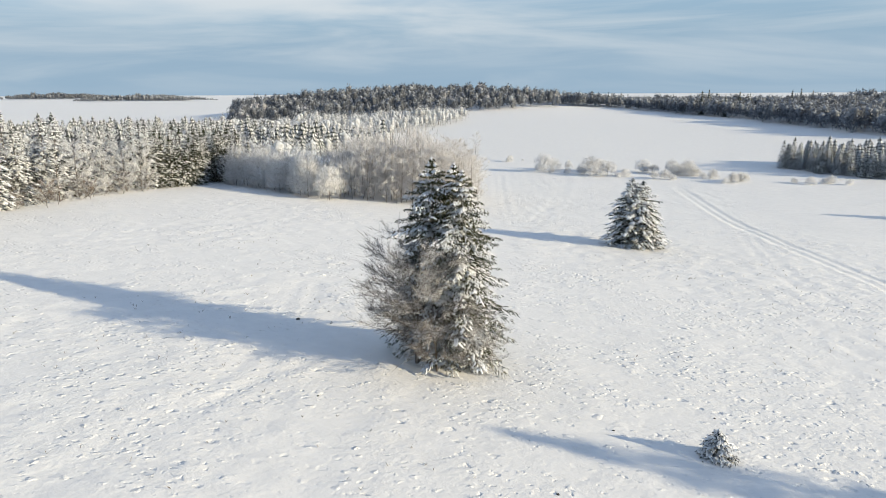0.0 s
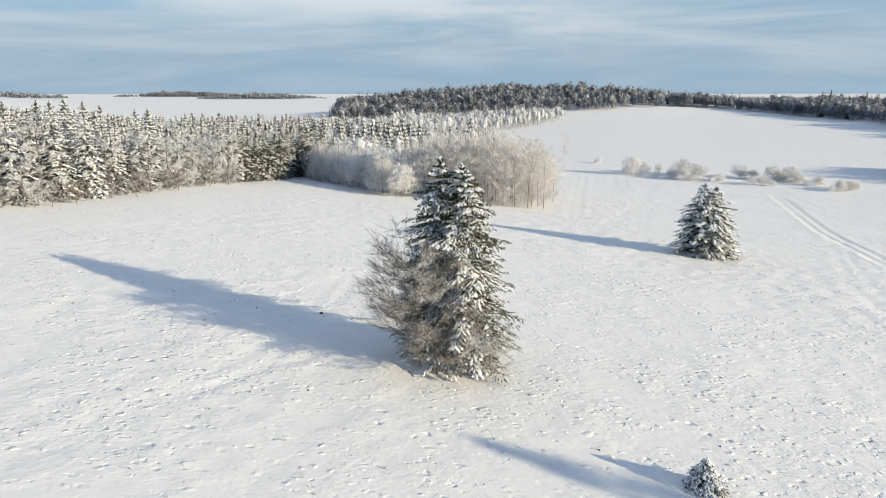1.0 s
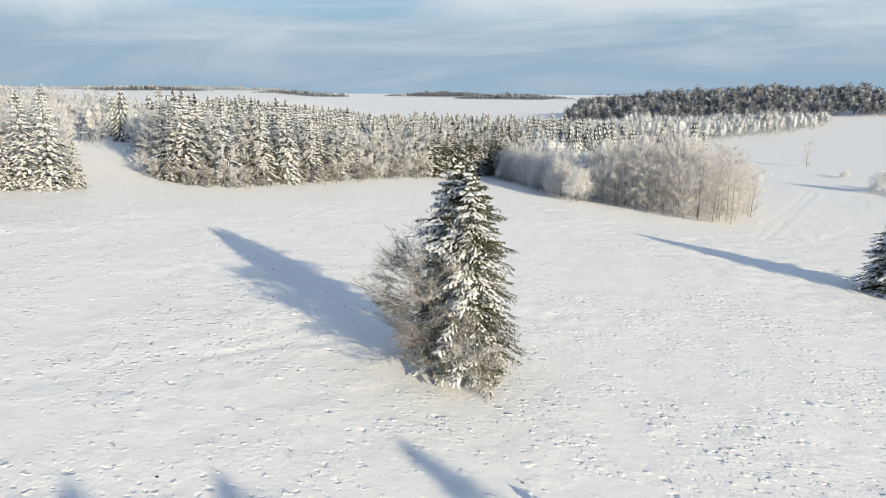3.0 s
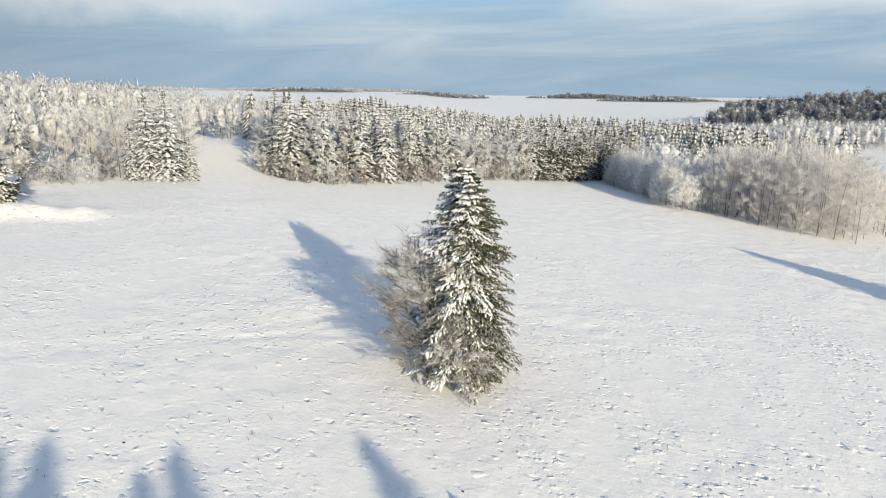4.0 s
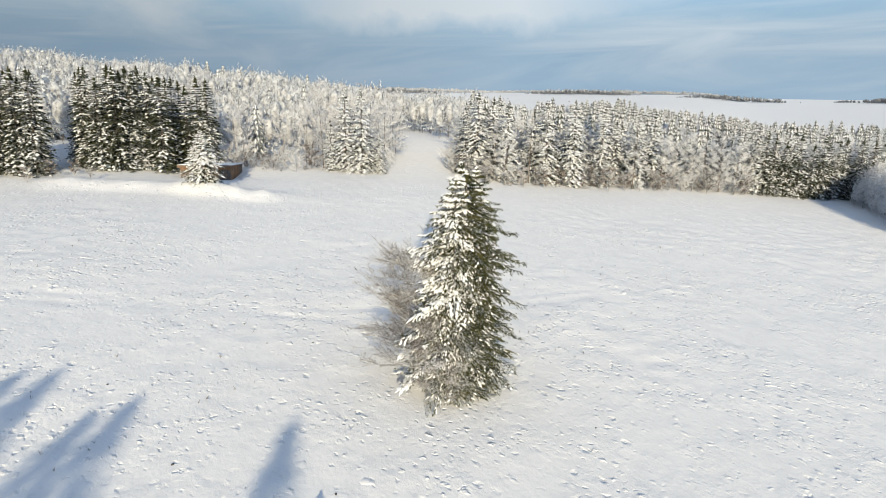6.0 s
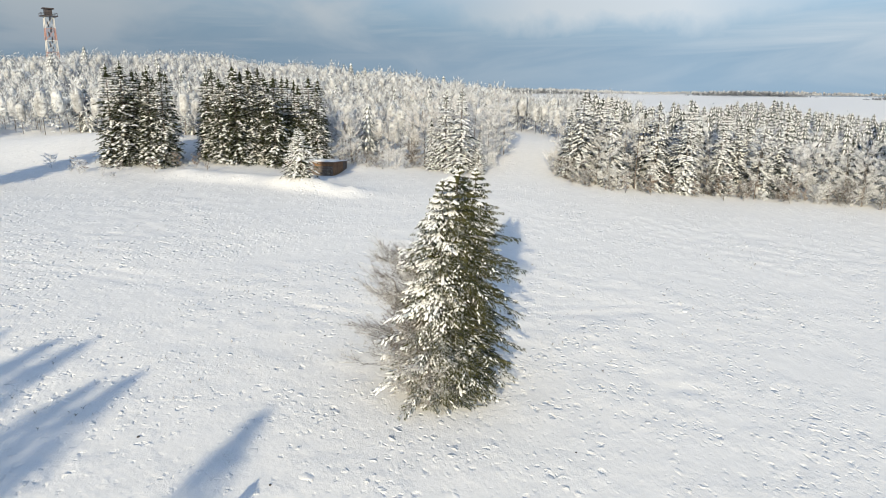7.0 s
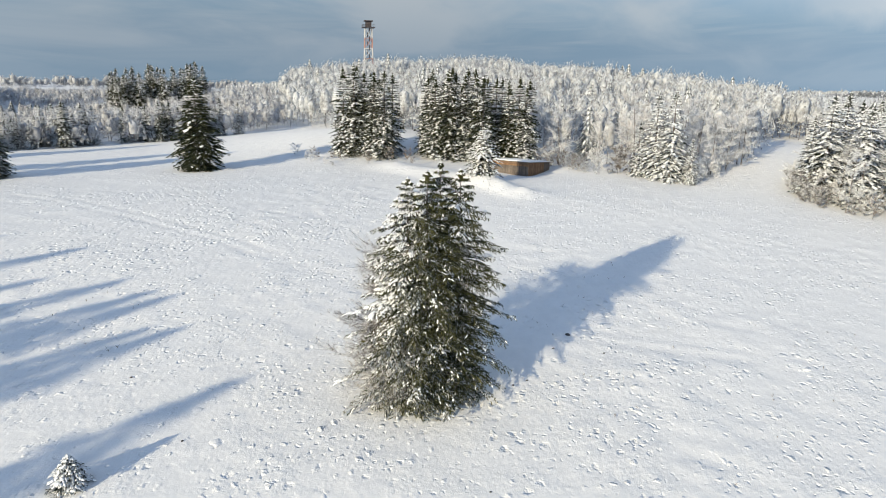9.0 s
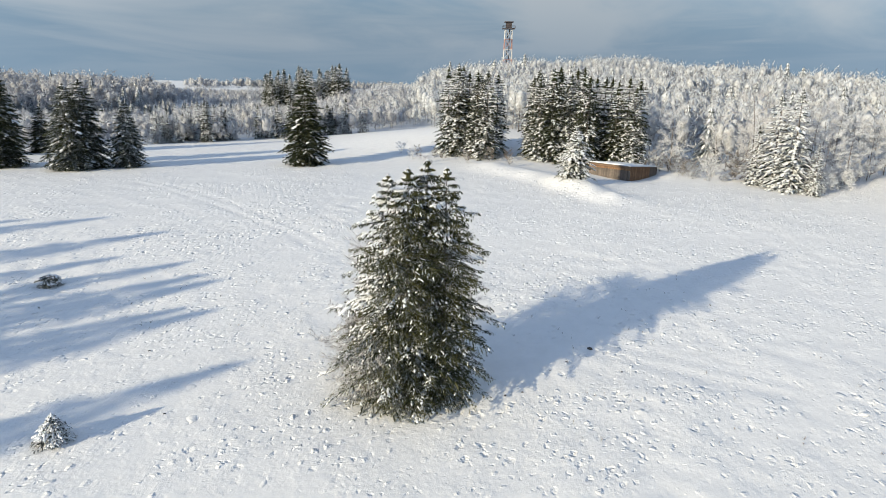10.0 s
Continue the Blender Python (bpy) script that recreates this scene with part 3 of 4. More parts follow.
def bare_tree(name, rng, label, rime=TWIGS_WHITE, wood=BARK_RIMED, **kw):
    ob = tagged(new(name), label, "tree")
    ob.empty_display_size = 0.5
    w, fuzz = bare_soups(rng, **kw)
    part("trunk", w.mesh("trunk", wood, True), ob)
    part("crown", fuzz.mesh("crown", rime), ob)
    return ob


def place(x, y, turn=0.0, size=1.0, sink=0.05, tall=1.0):
    return Matrix.Translation((x, y, float(ground(x, y)) - sink)) @ Matrix.Rotation(turn, 4, "Z") @ Matrix.Diagonal((size, size, size * tall, 1))


def inside(x, y, poly):
    hit = np.zeros(np.shape(x), bool)
    for (ax, ay), (bx, by) in zip(poly, poly[1:] + poly[:1]):
        if ay == by:
            continue
        cross = (ay > y) != (by > y)
        hit ^= cross & (x < (bx - ax) * (y - ay) / (by - ay) + ax)
    return hit


def scatter(poly, spacing, seed, jitter=0.42):
    rs = np.random.RandomState(seed)
    px, py = [p[0] for p in poly], [p[1] for p in poly]
    gx, gy = np.meshgrid(np.arange(min(px), max(px), spacing), np.arange(min(py), max(py), spacing * 0.87))
    gx = gx + (np.arange(gx.shape[0]) % 2)[:, None] * spacing * 0.5
    x = gx.ravel() + rs.uniform(-jitter, jitter, gx.size) * spacing
    y = gy.ravel() + rs.uniform(-jitter, jitter, gx.size) * spacing
    keep = inside(x, y, poly)
    return np.stack([x[keep], y[keep]], 1)


def forest_mesh(name, kinds, picks, spots, sizes, seed, talls=None):
    """Many trees of a far wood joined into one mesh; kinds: lists of (soup, material)."""
    rs = np.random.RandomState(seed)
    mats = []
    for kind in kinds:
        for _, m in kind:
            if m not in mats:
                mats.append(m)
    packs = []
    for kind in kinds:
        pk = []
        for soup, m in kind:
            tris = []
            for f in soup.f:
                tris.append(f[:3])
                if len(f) == 4:
                    tris.append((f[0], f[2], f[3]))
            pk.append((np.array(soup.v), np.array(tris), mats.index(m)))
        packs.append(pk)
    V, T, I, k = [], [], [], 0
    zs = ground(spots[:, 0], spots[:, 1])
    for n, (x, y) in enumerate(spots):
        a, s = rs.uniform(0, 6.283), sizes[n]
        c, d = math.cos(a) * s, math.sin(a) * s
        turn = np.array([[c, d, 0], [-d, c, 0], [0, 0, s * (talls[n] if talls is not None else rs.uniform(0.9, 1.12))]])
        for v, t, mi in packs[picks[n]]:
            V.append(v @ turn + (x, y, zs[n] - 0.1))
            T.append(t + k)
            I.append(np.full(len(t), mi))
            k += len(v)
    V, T, I = np.concatenate(V), np.concatenate(T), np.concatenate(I)
    me = bpy.data.meshes.new(name)
    me.vertices.add(len(V))
    me.vertices.foreach_set("co", V.astype(np.float32).ravel())
    me.loops.add(T.size)
    me.loops.foreach_set("vertex_index", T.astype(np.int32).ravel())
    me.polygons.add(len(T))
    me.polygons.foreach_set("loop_start", np.arange(0, T.size, 3, dtype=np.int32))
    me.polygons.foreach_set("material_index", I.astype(np.int32))
    for m in mats:
        me.materials.append(m)
    me.update(calc_edges=True)
    return me


# the group of spruces in the middle of the meadow, with a leafless tree at its foot
def build_middle_group():
    group = "spruces standing together in the meadow"
    spots = [(0.6, 40.2, 12.8, 2.85, 0.95, 11, 0.015), (0.1, 41.1, 13.2, 2.8, 0.95, 12, 0.015), (-1.3, 41.4, 13.5, 2.8, 0.9, 13, 0.10), (-1.5, 42.5, 13.2, 2.8, 0.85, 14, 0.015)]
    for x, y, h, r, snow, seed, clear in spots:
        ob = spruce("spruce", random.Random(seed), "tall dark green spruce laden with snow, in a tight group", NEEDLES_FROSTED, h=h, r=r, tiers=30, boughs=9, twigs=13, hang=5, snow=snow * 0.97, dust=0.78, clear=clear, fat=0.6, pads=(0.3, 0.45, 0.6, 0.72, 0.85, 0.95), drift=True, power=0.36, bulge=0.72, waist=0.25, tip=0.012)
        ob["group"] = group
        ob.matrix_basis = place(x, y)
    for x, y, seed, rime, label, kw in (
            (-2.4, 39.3, 5, TWIGS_BARE, "leafless frosted tree with several stems beside the spruces", dict(h=8.9, spread=3.6, lean=(-0.4, -0.4), limbs=16, branches=21, twigs=18, blade=0.018, twig=0.6, fork=0.12, stems=4, up=0.42, thick=0.8)),
            (-1.3, 38.9, 6, TWIGS_BARE, "low spreading leafless tree at the foot of the spruces", dict(h=5.0, spread=3.4, lean=(-0.6, -0.8), limbs=10, branches=16, twigs=14, blade=0.016, twig=0.5, fork=0.15, stems=3, up=0.22, thick=0.9)),
            (1.3, 39.3, 7, TWIGS_SHRUB, "frosted brown shrub at the foot of the spruces", dict(h=3.6, spread=2.1, lean=(0.3, -0.7), limbs=12, branches=12, twigs=13, blade=0.014, twig=0.45, fork=0.06, stems=4, up=0.45, thick=0.5))):
        bare_tree("bare_tree" if seed < 7 else "shrub", random.Random(seed), label, rime, BARK if seed == 5 else BARK_RIMED, **kw).matrix_basis = place(x, y)


build_middle_group()


# single spruces in the meadow
def build_single_spruces():
    east = spruce("spruce", random.Random(21), "broad snow-laden spruce alone in the meadow", NEEDLES, h=10.0, r=3.9, tiers=27, boughs=11, twigs=9, hang=2, snow=0.92, dust=0.72, clear=0.015, fat=1.1, power=0.5, bulge=0.7, pads=(0.6, 0.85))
    east.matrix_basis = place(26.0, 93.4, 0.3)
    copy_thing(east, place(27.4, 93.0, 2.5, 0.97))
    tagged(copy_thing(east, place(-61.6, 29.5, 1.1, 0.70)), "young snow-laden spruce in front of the shed")
    west = spruce("spruce", random.Random(22), "dark spruce with little snow at the edge of the meadow", NEEDLES, h=14.2, r=3.9, tiers=38, boughs=13, twigs=9, hang=2, snow=0.13, dust=0.3, clear=0.01, fat=1.5, power=0.6, bulge=0.7, pads=(0.5, 0.85))
    west.matrix_basis = place(-55.5, -15.5, 0.3)
    for k, (x, y, s) in enumerate(((-31.5, -39.0, 0.95), (-28.8, -38.6, 0.9), (-36.2, -35.4, 0.72), (-40.1, -66.4, 0.6), (-33.5, -68, 1.1), (-24, -50, 1.1))):
        copy_thing(west, place(x, y, k * 1.7, s))
    tagged(copy_thing(east, place(112.0, 120.0, 1.9, 1.05)), "snow-laden spruce alone in the field beyond the track")
    # the sapling, a low shrub, and the trees whose long shadows lie on the meadow
    sap = spruce("spruce_sapling", random.Random(31), "small spruce sapling bowed under snow", needles=NEEDLES_RIMED, h=1.5, r=1.0, tiers=11, boughs=9, twigs=8, hang=1, snow=0.95, dust=0.85, clear=0.02, fat=0.8, power=0.8)
    tagged(sap, category="sapling").matrix_basis = place(13.0, 28.9, 1.0)
    low_bush = spruce("juniper_bush", random.Random(33), "low dark rounded evergreen bush capped with snow", h=0.85, r=0.85, tiers=8, boughs=10, twigs=8, hang=1, snow=0.5, dust=0.5, clear=0.05, fat=1.0, power=0.3, bulge=0.5)
    tagged(low_bush, category="bush").matrix_basis = place(1.9, 9.4, 2.0)
    slim = spruce("spruce", random.Random(23), "slender spruce that throws a long shadow over the meadow", NEEDLES, h=15.2, r=3.5, tiers=30, boughs=9, twigs=7, snow=0.5, dust=0.2, clear=0.03, fat=2.6)
    slim.matrix_basis = place(47.2, 14.4, 0.0, 1.12, tall=0.85)
    for k, (x, y, s) in enumerate(((41.1, 7.5, 1.0), (40.9, 5.9, 0.97), (36.9, 3.4, 1.0), (36.8, 1.5, 1.0), (35.7, -2.0, 1.0), (34, -6, 0.9), (31.3, -10.8, 1.0), (32.3, -20.3, 1.0), (33, -24, 0.9))):
        copy_thing(slim, place(x - 0.5, y + 0.2, k * 2.1, s * 0.98, tall=0.97))


build_single_spruces()


# ---- woods ----
def far_spruce(rng, h, r, tiers, points, snow, cap=1.0):
    """A spruce of a distant wood: overlapping whorls with ragged, drooping tips and snow on their upper side."""
    green, load = Soup(), Soup()
    for i in range(tiers):
        k = i / tiers
        z0 = h * (0.06 + 0.94 * k)
        reach = r * min(1.0, (1 - z0 / h) / 0.85) ** 0.75 * rng.uniform(0.88, 1.1) + 0.1
        rise = h / tiers * (1.3 - 0.35 * k)
        n = points if k < 0.7 else max(5, points - 3)
        spin = rng.uniform(0, 6.28)
        rim, low, inner = [], [], []
        for j in range(2 * n):
            az = spin + 3.1416 * (j + rng.uniform(-0.25, 0.25)) / n
            q = reach * (rng.uniform(0.85, 1.2) if j % 2 else rng.uniform(0.42, 0.6))
            drop = -0.32 * q - (0.12 * reach if j % 2 else 0)
            rim.append((math.cos(az) * q, math.sin(az) * q, z0 + drop))
            inner.append((math.cos(az) * q * 0.9, math.sin(az) * q * 0.9, z0 + drop * 0.8 + 0.14))
        m = 2 * n
        green.add(rim + [(0, 0, z0 + rise)], [(j, (j + 1) % m, m) for j in range(m)])
        keep = [j for j in range(1, m, 2) if rng.uniform(0, 1) < snow]
        top = (0, 0, z0 + rise + 0.14)
        for j in keep:
            a, b, c = inner[j - 1], inner[j], inner[(j + 1) % m]
            f = rng.uniform(0.15, 0.4)
            root = (b[0] * f, b[1] * f, top[2] + (b[2] - top[2]) * f + 0.06)
            s = rng.uniform(0.45, 0.95) * cap
            wide = lambda p: (b[0] * 0.7 + (p[0] - b[0] * 0.7) * s * 0.7, b[1] * 0.7 + (p[1] - b[1] * 0.7) * s * 0.7, top[2] + (b[2] - top[2]) * 0.68 + 0.05)
            load.add([root, wide(a), b, wide(c)], [(0, 1, 2, 3)])
    return green, load


def far_bare(rng, h, spread, blades, width, low=0.22, shape=1.0, lobes=6, ragged=0.45, core=0.0, spray=1.0):
    """A leafless tree of a distant wood: a thin stem and several rounded lobes of twig sprays, lying along each lobe's surface."""
    stem, fuzz = Soup(), Soup()
    stem.tube([(0, 0, -0.3), (0.1, 0, h * 0.5), (0, 0.1, h * 0.9)], [h * 0.007, h * 0.005, 0.02], 3)
    half = h * (1 - low) * 0.5
    mid = h * low + half
    domes = [(Vector((0, 0, mid + 0.1 * half)), spread * 0.62, half * 0.9)]
    for i in range(lobes):
        az, q = i * 2.4 + rng.uniform(-0.4, 0.4), math.sqrt((i + 0.6) / lobes)
        c = Vector((math.cos(az) * spread * 0.58 * q, math.sin(az) * spread * 0.58 * q, mid + half * (0.5 - 1.0 * q * q + rng.uniform(-0.2, 0.15))))
        domes.append((c, spread * rng.uniform(0.36, 0.5), half * rng.uniform(0.36, 0.48)))
    for c, wide, high in domes[:1] if core else ():
        # the dense inner twigs
        m, pts = 6, []
        for up in (-0.75, -0.1, 0.6):
            flat = math.sqrt(1 - up * up)
            for j in range(m):
                a, q = 6.283 * (j + 0.5 * (up > 0)) / m + rng.uniform(-0.2, 0.2), core * rng.uniform(0.78, 1.18)
                pts.append((c.x + math.cos(a) * flat * wide * q, c.y + math.sin(a) * flat * wide * q, max(0.0, c.z + up * high * q)))
        pts.append((c.x + rng.uniform(-0.2, 0.2) * wide, c.y + rng.uniform(-0.2, 0.2) * wide, c.z + high * core))
        faces = [(r * m + j, r * m + (j + 1) % m, r * m + m + (j + 1) % m, r * m + m + j) for r in range(2) for j in range(m)]
        fuzz.add(pts, faces + [(2 * m + j, 2 * m + (j + 1) % m, 3 * m) for j in range(m)])
    for i in range(blades):
        c, wide, high = domes[rng.randrange(len(domes))]
        az, up = rng.uniform(0, 6.283), rng.uniform(-0.85, 1.0)
        flat = math.sqrt(1 - up * up)
        n = Vector((math.cos(az) * flat, math.sin(az) * flat, up))
        k = rng.uniform(0.72, 1.0 + 0.2 * ragged)
        p = c + Vector((n.x * wide * k, n.y * wide * k, n.z * high * k))
        p.z = min(max(p.z, h * low * 0.8), h)
        wild = Vector((rng.uniform(-1, 1), rng.uniform(-1, 1), rng.uniform(-1, 1)))
        d = (wild + n * 0.5 + Vector((0, 0, 0.55 * shape))).normalized() * rng.uniform(0.5, 1.25) * spray
        face = n + ragged * Vector((rng.uniform(-1, 1), rng.uniform(-1, 1), rng.uniform(-1, 1)))
        side = d.cross(face).normalized() * (width * rng.uniform(0.5, 1.1))
        p = p - d * 0.5
        fuzz.add([tuple(p + side), tuple(p - side), tuple(p + d)], [(0, 1, 2)])
    return stem, fuzz


def round_bush(rng, label, name="bush", category="bush", h=4.4, spread=2.4, sprays=1050, width=0.05, spray=1.0):
    ob = tagged(new(name), label, category)
    ob.empty_display_size = 0.5
    stem, fuzz = far_bare(rng, h, spread, sprays, width, 0.02, 1.0, 10, 0.9, 0.0, spray)
    part("trunk", stem.mesh("trunk", BARK, True), ob)
    part("crown", fuzz.mesh("crown", TWIGS_WHITE), ob)
    return ob


def tree_kits():
    kits = {}
    kits["spruce"] = [spruce("spruce", random.Random(40 + k), "slender snow-laden spruce at the edge of the wood", NEEDLES_RIMED, h=14.5, r=2.4 + 0.2 * k, tiers=31, boughs=8, twigs=5, snow=0.85, dust=0.5, clear=0.04, fat=2.0, power=0.65, bulge=0.6, tip=0.03, pads=(0.4, 0.62, 0.85)) for k in range(4)]
    kits["dark"] = [spruce("spruce", random.Random(50 + k), "tall dark spruce with a bare lower trunk", NEEDLES, h=16.0, r=2.5 + 0.3 * k, tiers=34, boughs=9, twigs=5, snow=0.42, dust=0.4, clear=0.07, fat=2.2, power=0.55, bulge=0.6, tip=0.03, pads=(0.5, 0.8)) for k in range(2)]
    kits["white"] = [bare_tree("bare_tree", random.Random(60 + k), "leafless tree white with rime at the edge of the wood", TWIGS_WHITE, h=11.0 + k, spread=3.3, limbs=17, branches=9, twigs=11, blade=0.068, twig=0.9, fork=0.04, up=0.5, thick=0.6) for k in range(4)]
    kits["grey"] = [bare_tree("bare_tree", random.Random(70 + k), "slender leafless tree with thin rime in a copse", TWIGS_COPSE, BARK_RIMED, h=10.7, spread=2.7, limbs=20, branches=9, twigs=12, blade=0.034, twig=0.9, fork=0.03, up=0.7, thick=0.4) for k in range(3)]
    kits["bush"] = [round_bush(random.Random(80 + k), "round leafless bush white with rime in the field") for k in range(3)]
    kits["round"] = [round_bush(random.Random(85 + k), "round-crowned leafless tree thick with white rime", "bare_tree", "tree", 9.5, 3.8, 1700, 0.075, 1.1) for k in range(3)]
    kits["brown"] = [bare_tree("bush", random.Random(90 + k), "low brown shrub with withered leaves at the wood's edge", TWIGS_BROWN, BARK, h=4.0, spread=1.6, limbs=9, branches=8, twigs=7, blade=0.06, twig=0.7, fork=0.08, up=0.8) for k in range(2)]
    kits["scrub"] = [bare_tree("bush", random.Random(95 + k), "low leafless thicket grey with rime at the wood's edge", (TWIGS_WHITE, TWIGS_GREY, TWIGS_BARE)[k], BARK, h=3.6, spread=1.9, limbs=13, branches=8, twigs=9, blade=0.05, twig=0.6, fork=0.03, up=0.9, thick=0.5) for k in range(3)]
    return kits


KITS = tree_kits()
USED = set()


def plant(kind, x, y, rs, size=1.0, group="", label="", tall=1.0):
    ob = KITS[kind][rs.randint(len(KITS[kind]))]
    m = place(x, y, rs.uniform(0, 6.28), size, tall=tall)
    if ob.name in USED:
        ob = copy_thing(ob, m)
    else:
        USED.add(ob.name)
        ob.matrix_basis = m
    return tagged(ob, label, group=group)


def far_kits():
    kits = {}
    kits["spruce"] = [list(zip(far_spruce(random.Random(140 + k), 12.0, 3.5, 11, 8, 0.92), (NEEDLES_RIMED, SNOW))) for k in range(3)]
    kits["young"] = [list(zip(far_spruce(random.Random(145 + k), 12.0, 3.6, 9, 8, 1.0, 1.25), (NEEDLES_RIMED, SNOW))) for k in range(3)]
    kits["dark"] = [list(zip(far_spruce(random.Random(150 + k), 15.0, 2.6, 11, 8, 0.35), (NEEDLES, SNOW))) for k in range(2)]
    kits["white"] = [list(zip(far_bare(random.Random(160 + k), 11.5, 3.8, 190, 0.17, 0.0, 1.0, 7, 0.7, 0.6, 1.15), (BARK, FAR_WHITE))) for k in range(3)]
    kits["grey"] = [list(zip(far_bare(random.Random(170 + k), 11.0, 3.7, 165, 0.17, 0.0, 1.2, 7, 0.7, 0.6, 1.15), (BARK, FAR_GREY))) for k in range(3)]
    kits["haze"] = [list(zip(far_bare(random.Random(175 + k), 10.5, 4.8, 140, 0.3, 0.0, 1.1, 7, 0.55, 0.6, 1.5), (BARK, FAR_LILAC_HAZE))) for k in range(3)]
    kits["pale"] = [list(zip(far_bare(random.Random(182 + k), 12.5, 6.0, 34, 0.9, 0.0, 1.0, 5, 0.4, 0.7, 3.0), (BARK, FAR_PALE_HAZE))) for k in range(2)]
    kits["dim"] = [list(zip(far_bare(random.Random(185 + k), 12.5, 5.6, 34, 0.9, 0.0, 1.0, 5, 0.4, 0.7, 3.0), (BARK, TWIGS_DARK_HAZE))) for k in range(2)]
    kits["murk"] = [list(zip(far_bare(random.Random(180 + k), 12.5, 5.4, 190, 0.42, 0.0, 1.0, 8, 0.4, 0.6, 1.9), (BARK, TWIGS_DARK_HAZE))) for k in range(2)]
    kits["copse"] = [list(zip(far_bare(random.Random(190 + k), 10.8, 3.0, 360, 0.065, 0.0, 2.0, 8, 0.6, 0.0, 1.1), (BARK_RIMED, TWIGS_COPSE))) for k in range(3)]
    return kits


FAR = far_kits()
GROWTH = {"white": 0.88, "spruce": 0.92}
FAR["grey_copse"] = FAR["copse"]
KITS["grey_copse"] = KITS["grey"]
KITS["young"] = KITS["spruce"]


def wood(name, label, poly, spacing, mix, seed, size=(0.85, 1.15), edge=None, depth=0.0, group="", gaps=0.0, domed=0.0, taper=None):
    """A wood: single trees within depth of its edge line, the rest joined. mix: kind, share pairs."""
    rs = np.random.RandomState(seed)
    spots = scatter(poly, spacing, seed)
    if gaps:
        spots = spots[ripple(spots[:, 0] / 60, spots[:, 1] / 60, seed) > gaps]
    spots = spots[along(spots[:, 0], spots[:, 1], RIDE) > 5.0]
    kinds = [k for k, _ in mix]
    share = np.array([s for _, s in mix], float)
    picks = rs.choice(len(kinds), len(spots), p=share / share.sum())
    clumps = ripple(spots[:, 0] / 17, spots[:, 1] / 17, seed)
    if len(kinds) > 1:
        picks = np.where((clumps > 0.70) & (kinds[0] != "grey"), 0, picks)
    swell = 0.8 + 0.4 * ripple(spots[:, 0] / 23, spots[:, 1] / 23, seed + 1)
    if domed:
        swell = swell * (1 - domed + domed * ramp(along(spots[:, 0], spots[:, 1], poly + poly[:1]), 0, 13)) * (1 + 0.35 * domed)
    if taper:
        turn = np.degrees(np.arctan2(-spots[:, 0], spots[:, 1]))
        swell = swell * np.sqrt(np.clip(np.sin(np.pi * np.clip((turn - taper[0]) / (taper[1] - taper[0]), 0, 1)), 0.05, 1))
    front = along(spots[:, 0], spots[:, 1], edge) < depth if edge else np.zeros(len(spots), bool)
    for (x, y), p, k in zip(spots[front], picks[front], swell[front]):
        plant(kinds[p], x, y, rs, rs.uniform(*size) * GROWTH.get(kinds[p], 1.0) * (k if domed else 1.0), group)
    back = ~front
    if back.any():
        kits, idx = [], []
        first = {}
        for k in kinds:
            first[k] = len(kits)
            kits.extend(FAR[k])
        sel = np.array([first[kinds[p]] + rs.randint(len(FAR[kinds[p]])) for p in picks[back]])
        ob = new(name, forest_mesh(name, kits, sel, spots[back], rs.uniform(*size, back.sum()) * swell[back] * np.array([GROWTH.get(kinds[p], 1.0) for p in picks[back]]), seed))
        tagged(ob, label, "woods", kind="stuff")
    return len(spots)


